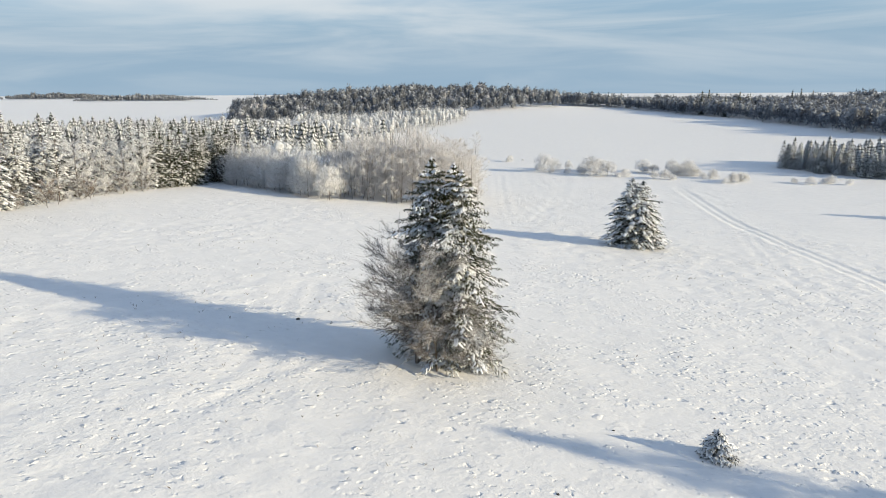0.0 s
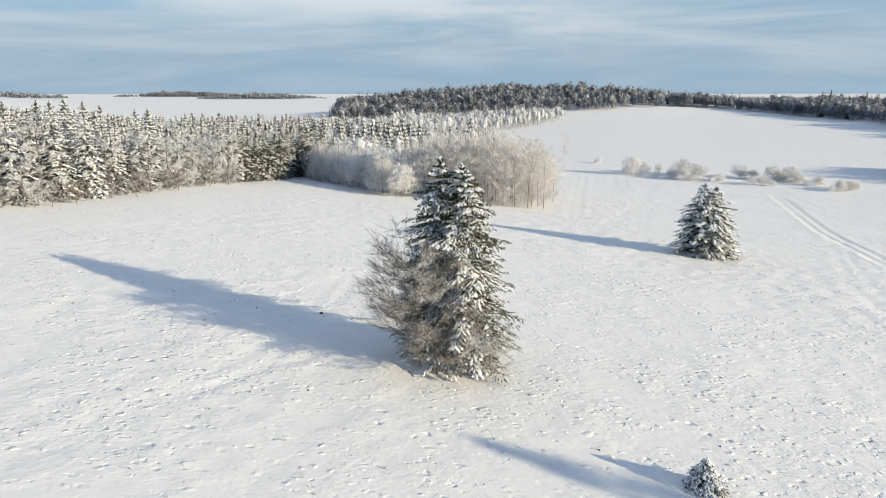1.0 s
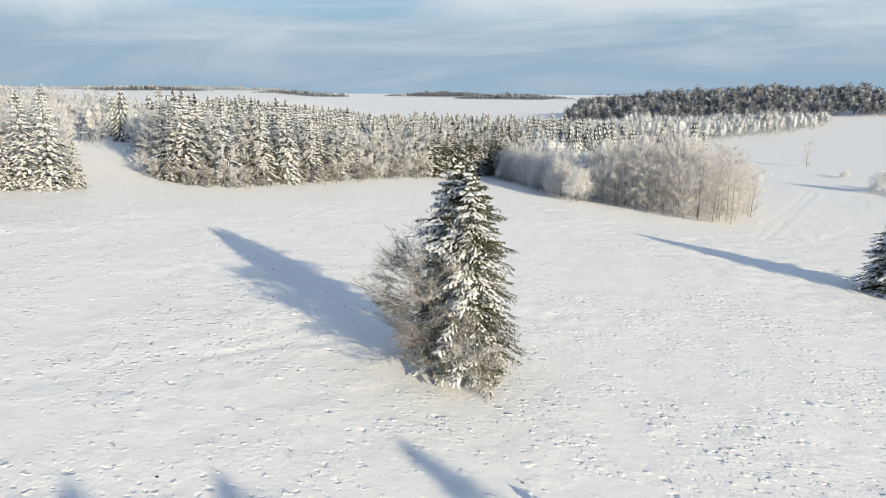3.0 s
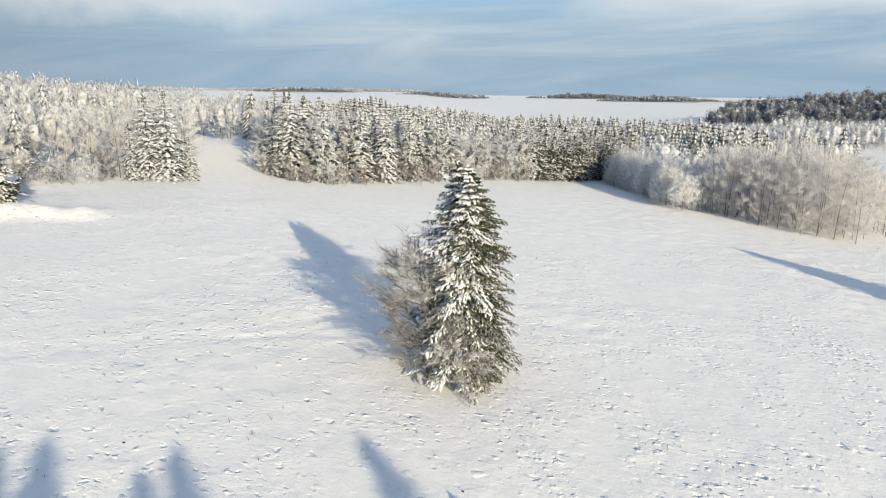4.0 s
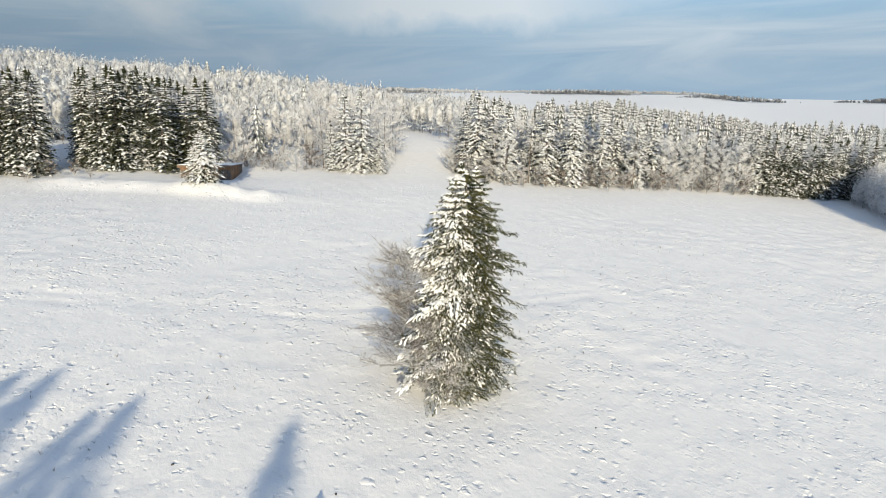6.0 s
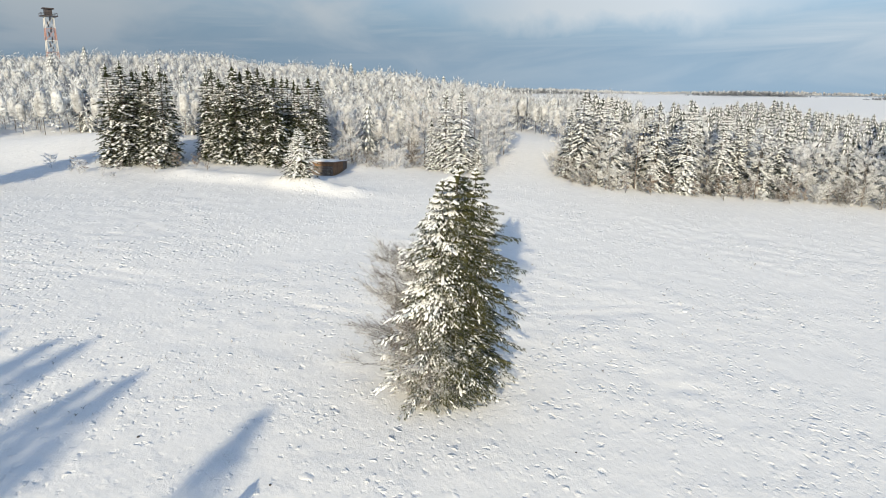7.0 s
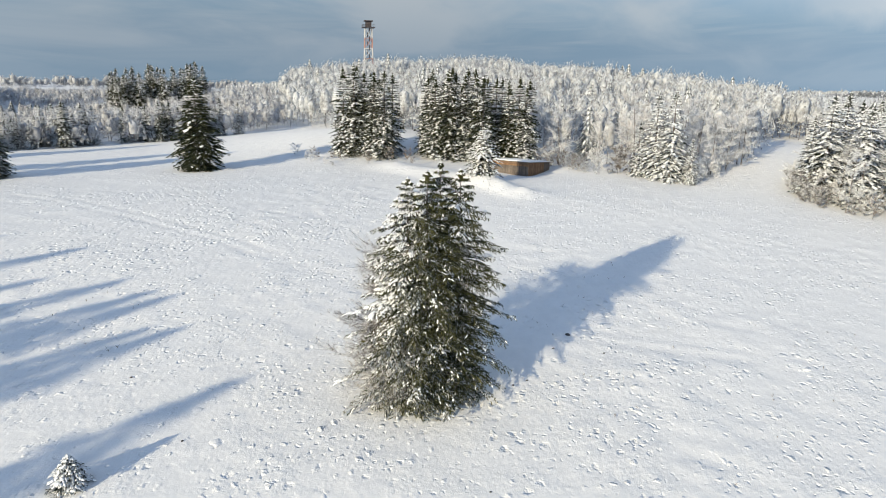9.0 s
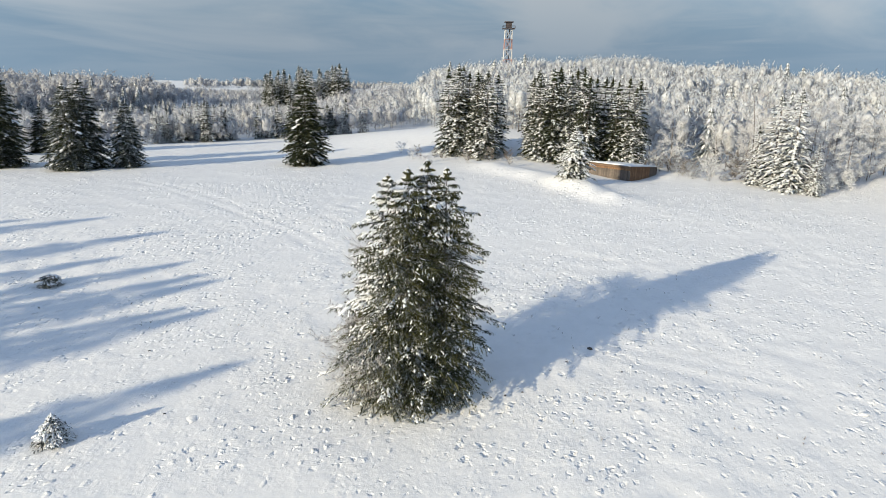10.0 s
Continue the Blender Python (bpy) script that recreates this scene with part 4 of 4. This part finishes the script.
def build_woods():
    edge_nw = [(-84, 77), (-76, 75), (-66.5, 77.5), (-66, 95), (-64.5, 111), (-62, 123), (-61, 144), (-55, 166)]
    wood("mixed_wood", "snow-covered mixed wood of spruces and bare trees beyond the meadow", edge_nw + [(-40, 215), (-20, 262), (-110, 330), (-250, 230), (-130, 100)],
         4.4, (("spruce", 0.40), ("white", 0.60)), 3, edge=edge_nw, depth=13, group="trees along the edge of the mixed wood")
    edge_w = [(-90, 66), (-80, 60), (-79.5, 45), (-84, 38), (-88, 30), (-86, 15)]
    wood("hillside_wood", "white rimed wood covering the hillside", [(-95, 73), *edge_w, (-100, 8), (-112, 0), (-122, -10), (-130, -24), (-132, -40), (-165, -62), (-215, -95), (-300, -140), (-345, -40), (-300, 90), (-200, 150), (-128, 96)],
         5.3, (("grey", 0.86), ("white", 0.11), ("spruce", 0.03)), 4, edge=edge_w, depth=10, group="trees along the foot of the hill")
    wood("copse", "grey-brown copse of thin leafless trees", [(-34, 150), (-25, 140), (-22, 132.5), (-6, 128.5), (4.5, 129), (6.5, 140), (2, 165), (-30, 178)], 3.1, (("grey_copse", 1.0),), 5, size=(1.08, 1.32),
         edge=[(-22, 132.5), (-6, 128.5), (4.5, 129), (6.5, 140)], depth=8, group="slender trees of the copse", domed=0.35)
    wood("copse_end", "white rimed round trees at the end of the copse", [(-55, 158), (-43, 144.5), (-31, 134), (-23, 132.5), (-20, 146), (-34, 172), (-48, 176)], 4.6, (("white", 1.0),), 15, size=(0.95, 1.2),
         edge=[(-55, 158), (-31, 134), (-23, 132.5)], depth=5, group="rimed trees of the copse", domed=0.3)
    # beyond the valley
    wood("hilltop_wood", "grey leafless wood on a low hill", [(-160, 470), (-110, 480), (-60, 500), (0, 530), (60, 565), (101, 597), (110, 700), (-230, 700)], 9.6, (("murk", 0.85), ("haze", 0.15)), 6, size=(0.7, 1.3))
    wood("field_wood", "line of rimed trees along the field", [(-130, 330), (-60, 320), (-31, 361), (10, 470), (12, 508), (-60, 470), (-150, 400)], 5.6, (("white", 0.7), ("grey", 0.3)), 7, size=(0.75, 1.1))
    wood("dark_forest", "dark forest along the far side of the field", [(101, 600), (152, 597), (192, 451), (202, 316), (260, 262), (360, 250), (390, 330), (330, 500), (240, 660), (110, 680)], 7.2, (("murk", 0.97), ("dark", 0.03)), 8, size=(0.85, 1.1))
    wood("young_plantation", "dense block of young spruces in the valley", [(107, 214), (112, 200), (124, 186), (190, 176), (190, 205), (120, 228)], 3.1, (("young", 1.0),), 9, size=(0.5, 0.68), edge=[(107, 214), (112, 200), (124, 186), (150, 182)], depth=4, group="young spruces at the plantation's edge")
    # to the south; the lilac-grey of the haze kit carries rime and distance haze
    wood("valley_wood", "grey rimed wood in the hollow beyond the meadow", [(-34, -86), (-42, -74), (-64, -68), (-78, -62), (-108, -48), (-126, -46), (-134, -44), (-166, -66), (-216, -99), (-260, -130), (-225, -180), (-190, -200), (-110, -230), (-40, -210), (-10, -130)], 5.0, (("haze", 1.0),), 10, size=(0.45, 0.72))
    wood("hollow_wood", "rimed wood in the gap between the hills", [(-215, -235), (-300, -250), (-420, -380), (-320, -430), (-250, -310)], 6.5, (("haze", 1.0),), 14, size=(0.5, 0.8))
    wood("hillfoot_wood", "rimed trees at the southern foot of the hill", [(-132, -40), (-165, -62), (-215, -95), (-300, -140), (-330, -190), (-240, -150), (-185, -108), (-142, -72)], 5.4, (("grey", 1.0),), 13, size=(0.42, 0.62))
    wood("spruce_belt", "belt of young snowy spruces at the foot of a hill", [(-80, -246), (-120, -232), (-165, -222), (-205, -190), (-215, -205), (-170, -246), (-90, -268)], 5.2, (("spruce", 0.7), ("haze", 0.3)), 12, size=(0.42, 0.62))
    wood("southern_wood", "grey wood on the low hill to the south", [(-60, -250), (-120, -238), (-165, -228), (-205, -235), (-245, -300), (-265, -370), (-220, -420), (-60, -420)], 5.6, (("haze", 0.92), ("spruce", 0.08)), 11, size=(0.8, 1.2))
    # horizon woods; the pale and dim kits have distance haze in their colours
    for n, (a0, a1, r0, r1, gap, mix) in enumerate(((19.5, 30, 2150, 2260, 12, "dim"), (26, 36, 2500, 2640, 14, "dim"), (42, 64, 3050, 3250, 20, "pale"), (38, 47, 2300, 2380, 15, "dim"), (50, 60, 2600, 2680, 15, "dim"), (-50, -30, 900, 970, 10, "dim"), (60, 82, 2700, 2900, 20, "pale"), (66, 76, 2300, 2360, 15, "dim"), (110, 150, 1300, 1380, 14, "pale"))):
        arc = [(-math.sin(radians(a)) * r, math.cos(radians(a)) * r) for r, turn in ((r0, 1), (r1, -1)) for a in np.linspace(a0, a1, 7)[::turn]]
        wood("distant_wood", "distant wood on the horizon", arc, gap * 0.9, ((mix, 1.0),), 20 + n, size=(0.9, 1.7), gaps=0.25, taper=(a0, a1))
    rs = np.random.RandomState(77)
    for x0, x1, y0, y1, n in ((-84, -77, -1, 8, 13), (-90, -81, 12, 25, 20), (-90, -84, 25, 33, 7)):
        for k in range(n):
            plant("dark", rs.uniform(x0, x1), y0 + (y1 - y0) * (k + rs.uniform(0, 0.9)) / n, rs, rs.uniform(0.8, 1.05), "dark spruces by the shed")
    for k in range(38):
        a, q = rs.uniform(-20, 20), rs.uniform(-11, 11)
        plant("dark", -200 - 0.6 * a - 0.8 * q, -146 + 0.8 * a - 0.6 * q, rs, rs.uniform(0.98, 1.2), "clump of tall spruces in the hollow")
    for k in range(46):
        a = rs.uniform(0, 1)
        plant(("spruce", "dark")[k % 2], -62 - 52 * a + rs.uniform(-3, 3), -71 + 26 * a - abs(rs.normal(0, 3.5)), rs, rs.uniform(0.34, 0.62), "young spruces along the hollow's edge")
    for k in range(14):
        plant("brown", -66 + rs.uniform(-2, 3), 82 + k * 4.2, rs, rs.uniform(0.7, 1.1), "shrubs along the wood's edge")
    for line, n in ((edge_w, 46), (edge_nw, 60)):
        for k in range(n):
            q = (k + rs.uniform(0, 1)) / n * (len(line) - 1)
            i = int(q)
            (ax, ay), (bx, by) = line[i], line[i + 1]
            plant("scrub", ax + (bx - ax) * (q - i) + rs.uniform(-3, 1), ay + (by - ay) * (q - i) + rs.uniform(-1, 1), rs, rs.uniform(0.5, 1.1), "thicket along the edge of the wood")
    for k in range(9):
        plant("brown", -74 + rs.uniform(-4, 3), -6 + k * 2.6, rs, rs.uniform(0.35, 0.6), "shrubs on the drifted bank")
    for x, y, s in ((-81, 60.5, .75), (-86, 63.5, .85), (-92, 66.5, .9), (-98, 69, .9), (-105, 71, .9), (-80, 77, .8), (-86, 79.5, .9), (-92, 83, .95), (-99, 87, .9)):
        plant("white", x, y, rs, s, "rimed trees along the forest ride")
    for k in range(15):
        plant("dark", -62 + 0.5 * k + rs.uniform(-1, 1), 137 + 2.2 * k + rs.uniform(-1, 1), rs, rs.uniform(0.7, 0.85), "dark spruces behind the copse")
    for x, y in ((-50, 157), (-46, 152.5), (-42, 149), (-38, 146.5), (-44, 158), (-33.5, 142.5), (-36, 151), (-29, 139.5)):
        plant("round", x - 2, y - 2, rs, rs.uniform(0.9, 1.12), "rimed trees of the copse")
    for k in range(16):
        q = (k + rs.uniform(0, 0.8)) / 16
        plant("round", -53 + 30 * q - rs.uniform(0, 2), 155 - 23.5 * q - rs.uniform(0, 2), rs, rs.uniform(0.6, 0.95), "rimed trees of the copse")
    for x, y, s in ((-79.5, 60.5, 0.9), (-84, 63, 1.0), (-77, 59.5, 0.7)):
        plant("bush", x, y, rs, s, "rimed bushes along the forest ride", "rounded leafless bush white with rime by the forest ride")
    for x, y, s in ((-76, 76, 0.8), (-79.5, 77, 0.7), (-83, 78.5, 0.75), (-88, 81.5, 0.8)):
        plant("spruce", x, y, rs, s, "spruces by the forest ride")
    for x, y, s in ((-69.7, -3.3, 0.5), (-71.5, -5, 0.4), (-66.5, 2.5, 0.35), (-74.8, -9, 0.5), (-68, 0.5, 0.3)):
        plant("scrub", x, y, rs, s * 1.3, "bushes on the drifted bank", "low leafless bush white with rime on the snow bank")
    for x, y, s in ((-77, 56.5, 0.95), (-78.5, 54, 0.9), (-79, 51.5, 0.6), (-76, 59.5, 0.5)):
        plant("spruce", x, y, rs, s, "spruces by the forest ride")
    row = [(21, 237, .5), (29, 206, .9), (33, 212, .8), (40, 200, .8), (44, 205, 1.2), (47, 197, .8), (52, 196, .6), (60, 205, 1.0), (62, 190, .7), (67, 199, 1.1), (72, 196, 1.0), (76, 190, .7), (78, 181, .6), (82, 184, .7), (98, 178, .5), (104, 179, .5)]
    for x, y, s in row:
        plant("bush", x, y, rs, s * rs.uniform(1.6, 2.0), "bushes in a row across the field", tall=rs.uniform(0.75, 1.0))
        for k in range(2):
            plant("bush", x + rs.uniform(-5, 5), y + rs.uniform(-3, 3), rs, s * rs.uniform(0.8, 1.4), "bushes in a row across the field", tall=rs.uniform(0.7, 1.1))
    plant("grey", 9.3, 262, rs, 0.75, label="small leafless tree alone in the white field")


build_woods()


# ---- the shed at the foot of the wood ----
PLANKS = boards("orange_brown_boards", (0.13, 0.066, 0.032), (0.25, 0.142, 0.070))
PLANKS_BROWN = boards("dark_brown_boards", (0.085, 0.050, 0.030), (0.19, 0.115, 0.065))
PLANKS_GREY = boards("grey_brown_boards", (0.065, 0.052, 0.044), (0.14, 0.115, 0.095))


def box(soup, x0, x1, y0, y1, z0, z1):
    pts = [(x, y, z) for z in (z0, z1) for x, y in ((x0, y0), (x1, y0), (x1, y1), (x0, y1))]
    soup.add(pts, [(3, 2, 1, 0), (4, 5, 6, 7), (0, 1, 5, 4), (1, 2, 6, 5), (2, 3, 7, 6), (3, 0, 4, 7)])


def boxed(name, mat, parent, *dims, label=""):
    soup = Soup()
    box(soup, *dims)
    return part(name, soup.mesh(name, mat), parent, label)


def build_shed():
    """x runs along the front, y into the depth; the front looks to the east."""
    shed = tagged(new("shed"), "low wooden field shed with a snow-covered roof and orange-brown boards", "shed")
    wide, deep, high, rng = 7.8, 7.8, 2.3, random.Random(8)
    for k in range(39):
        x = k * 0.2
        # grey-brown boards below, an orange-brown strip along the top
        boxed("board", PLANKS_GREY, shed, x + 0.005, x + 0.19, 0.0, 0.03, -0.3, high - 0.62)
        boxed("board", PLANKS, shed, x + 0.005, x + 0.19, -0.01, 0.03, high - 0.616, high - 0.1)
    for k in range(38):
        y = 0.04 + k * 0.2
        # past 5.6 m, dark-coloured boards stand in for a doorway's shade
        boxed("board", PLANKS if y < 5.6 else PLANKS_GREY, shed, wide - 0.03 + rng.uniform(-0.004, 0.004), wide, y, y + 0.19, -0.3, high - 0.5 * y / deep)
        boxed("board", PLANKS_GREY, shed, 0.0, 0.03, y, y + 0.19, -0.3, high - 0.5 * y / deep)
    boxed("back_wall", PLANKS_GREY, shed, 0, wide, deep - 0.03, deep, -0.3, high - 0.5)
    for x in (0.04, 2.5, 5.0, 7.6):
        boxed("post", PLANKS_GREY, shed, x, x + 0.12, 0.05, 0.17, -0.3, high)
    boxed("fascia", PLANKS_BROWN, shed, -0.3, wide + 0.3, -0.42, -0.38, high - 0.28, high + 0.02, label="brown fascia board")
    roof, snow = Soup(), Soup()
    z = lambda y: high + 0.04 - 0.5 * y / deep
    for soup, lo, hi, o in ((roof, 0.0, 0.08, 0.42), (snow, 0.084, 0.22, 0.38)):
        n, m = 9, 8
        xs, ys = np.linspace(-o, wide + o, n), np.linspace(-o, deep + o, m)
        for h in (lo, hi):
            for j, y in enumerate(ys):
                for i, x in enumerate(xs):
                    rim = (i in (0, n - 1)) or (j in (0, m - 1))
                    soft = (-0.09 if rim else rng.uniform(-0.03, 0.03)) if (soup is snow and h == hi) else 0.0
                    soup.v.append((x, y, z(y) + h + soft))
        for j in range(m - 1):
            for i in range(n - 1):
                a = j * n + i
                b = a + n * m
                soup.f.append((b, b + 1, b + n + 1, b + n))
                soup.f.append((a + n, a + n + 1, a + 1, a))
        ring = [i for i in range(n)] + [j * n + n - 1 for j in range(1, m)] + [(m - 1) * n + i for i in range(n - 2, -1, -1)] + [j * n for j in range(m - 2, 0, -1)]
        for a, b in zip(ring, ring[1:] + ring[:1]):
            soup.f.append((a, b, b + n * m, a + n * m))
    r = part("roof", roof.mesh("roof", PLANKS_GREY), shed)
    part("roof_snow", snow.mesh("roof_snow", SNOW, True), r, "thick snow on the roof")
    turn = math.atan2(0.95, 0.32)
    x, y = -76.8, 26.9
    shed.matrix_basis = Matrix.Translation((x, y, float(relief(-77.5, 31)) - 0.12)) @ Matrix.Rotation(turn, 4, "Z")


build_shed()


# ---- the lattice tower on the hill ----
TOWER_RED = paint("faded_red_paint", (0.30, 0.15, 0.125), (0.38, 0.28, 0.26))
# worn white, also greyed in its colour for distance haze
TOWER_WHITE = paint("worn_hazy_white_paint", (0.50, 0.50, 0.50), (0.40, 0.39, 0.38))
STEEL = paint("dark_steel", (0.07, 0.06, 0.06), (0.12, 0.10, 0.10), 0.6)


def build_tower():
    tower = tagged(new("lookout_tower"), "red and white lattice lookout tower on the wooded hill", "tower")
    base, top, high, bands = 2.6, 1.8, 31.0, 6
    half = lambda z: base + (top - base) * z / high
    corner = lambda i, z: Vector((half(z) * (1, -1, -1, 1)[i], half(z) * (1, 1, -1, -1)[i], z))
    for b in range(bands):
        z0, z1 = high * b / bands, high * (b + 1) / bands
        mat = TOWER_WHITE if b % 2 else TOWER_RED
        for i in range(4):
            leg = Soup()
            leg.tube([corner(i, z0), corner(i, z1)], [0.2, 0.18], 6)
            part("leg", leg.mesh("leg", mat), tower)
            brace = Soup()
            for a, c in ((z0, z1), (z1, z0)):
                brace.tube([corner(i, a), corner((i + 1) % 4, c)], [0.085, 0.085], 4)
            brace.tube([corner(i, z1), corner((i + 1) % 4, z1)], [0.1, 0.1], 4)
            part("brace", brace.mesh("brace", mat), tower)
    stair = Soup()
    for b in range(14):
        z0 = high * b / 14
        s = 1 if b % 2 else -1
        stair.tube([(-1.1 * s, 0.5 * s, z0), (1.1 * s, 0.5 * s, z0 + high / 14)], [0.28, 0.28], 4)
    part("stair", stair.mesh("stair", STEEL), tower)
    for z, w, h in ((high, 3.3, 0.35), (high + 3.2, 2.3, 0.45)):
        boxed("platform", STEEL, tower, -w, w, -w, w, z, z + h)
    boxed("cabin", STEEL, tower, -1.5, 1.5, -1.5, 1.5, high + 0.35, high + 3.2)
    for i in range(4):
        rail = Soup()
        a, b = [Vector((3.2 * (1, -1, -1, 1)[k % 4], 3.2 * (1, 1, -1, -1)[k % 4], high + 1.4)) for k in (i, i + 1)]
        rail.tube([a, b], [0.08, 0.08], 4)
        rail.tube([a, a - Vector((0, 0, 1.1))], [0.08, 0.08], 4)
        part("railing", rail.mesh("railing", STEEL), tower)
    tower.matrix_basis = Matrix.Translation((-300.8, -91.5, 51.1 - high - 3.6)) @ Matrix.Rotation(0.5, 4, "Z")


build_tower()


# ---- clods of snow and dry stalks on the near meadow ----
def build_clods():
    rs = np.random.RandomState(99)
    n = 3000
    x, y = rs.uniform(-34, 40, n), rs.uniform(10, 66, n)
    keep = rs.uniform(0, 1, n) < 0.10 + 0.9 * ramp(ripple(x / 14, y / 14, 3), 0.45, 0.75) * ramp(ripple(x / 4, y / 4, 13), 0.3, 0.7)
    x, y = x[keep], y[keep]
    z = ground(x, y)
    size = 0.05 + 0.17 * rs.uniform(0, 1, len(x)) ** 4
    V, F = [], []
    for k in range(len(x)):
        s, a0, m, way, long = size[k], rs.uniform(0, 6.28), 7, rs.uniform(0, 3.14), rs.uniform(1.0, 2.0)
        c, d = math.cos(way), math.sin(way)
        b = len(V)
        for ring, (r, h) in enumerate(((1.9, -0.22), (1.1, 0.05))):
            for i in range(m):
                a = a0 + 6.283 * i / m
                q = s * r * rs.uniform(0.5, 1.3)
                u, v = math.cos(a) * q * long, math.sin(a) * q
                V.append((x[k] + u * c - v * d, y[k] + u * d + v * c, z[k] + s * h * rs.uniform(0.6, 1.4)))
        V.append((x[k], y[k], z[k] + s * 0.12))
        for i in range(m):
            j = (i + 1) % m
            F.append((b + i, b + j, b + m + j, b + m + i))
            F.append((b + m + i, b + m + j, b + 2 * m))
    ob = new("snow_clods", mesh_of("snow_clods", V, F, True, [SNOW_FIELD]))
    tagged(ob, "small clods and clumps of snow strewn over the meadow", "snow", kind="stuff")


def build_stalks():
    rs, soup = random.Random(17), Soup()
    for k in range(800):
        x, y = rs.uniform(-38, 42), rs.uniform(10, 85)
        if float(ripple(x / 14, y / 14, 3)) < 0.45:
            continue
        z = float(ground(x, y))
        for b in range(rs.randint(2, 5)):
            h = rs.uniform(0.08, 0.26)
            a, t = rs.uniform(0, 3.14), (rs.uniform(-0.12, 0.12), rs.uniform(-0.12, 0.12))
            w = (math.cos(a) * 0.012, math.sin(a) * 0.012, 0)
            soup.kite((x, y, z - 0.03), (x + t[0] * 0.6, y + t[1] * 0.6, z + h * 0.5), (x + t[0] * 1.6, y + t[1] * 1.6, z + h), w)
    ob = new("dry_stalks", soup.mesh("dry_stalks", STRAW))
    tagged(ob, "dry brown stalks poking through the snow", "grass", kind="stuff")


def build_stones():
    rng = random.Random(61)
    for x, y, size in ((-12.1, 47.9, 0.15), (-10.2, 50.6, 0.07), (-9.4, 47.2, 0.06), (-3.5, 45.6, 0.07), (-4.4, 46.3, 0.06), (14.8, 33.6, 0.06), (8.5, 31.2, 0.06), (-7.6, 33.5, 0.06), (4.5, 24.6, 0.07), (-4.1, 21.4, 0.06), (6.5, 46.5, 0.05)):
        soup = Soup()
        rings = [(1.0, -0.3), (1.05, 0.25), (0.7, 0.6)]
        pts = [(math.cos(i * 0.898) * r * size * rng.uniform(0.75, 1.2) * 1.3, math.sin(i * 0.898) * r * size * rng.uniform(0.75, 1.2), h * size) for r, h in rings for i in range(7)]
        faces = [(a * 7 + i, a * 7 + (i + 1) % 7, a * 7 + 7 + (i + 1) % 7, a * 7 + 7 + i) for a in range(2) for i in range(7)] + [(14, 15, 16, 17, 18, 19, 20)]
        soup.add(pts, faces)
        ob = new("field_stone", soup.mesh("field_stone", SOIL, False))
        tagged(ob, "small dark field stone poking out of the snow", "stone", "stones in the meadow")
        ob.matrix_basis = Matrix.Translation((x, y, float(ground(x, y)))) @ Matrix.Rotation(rng.uniform(0, 6.28), 4, "Z")


build_clods()
build_stones()
build_stalks()
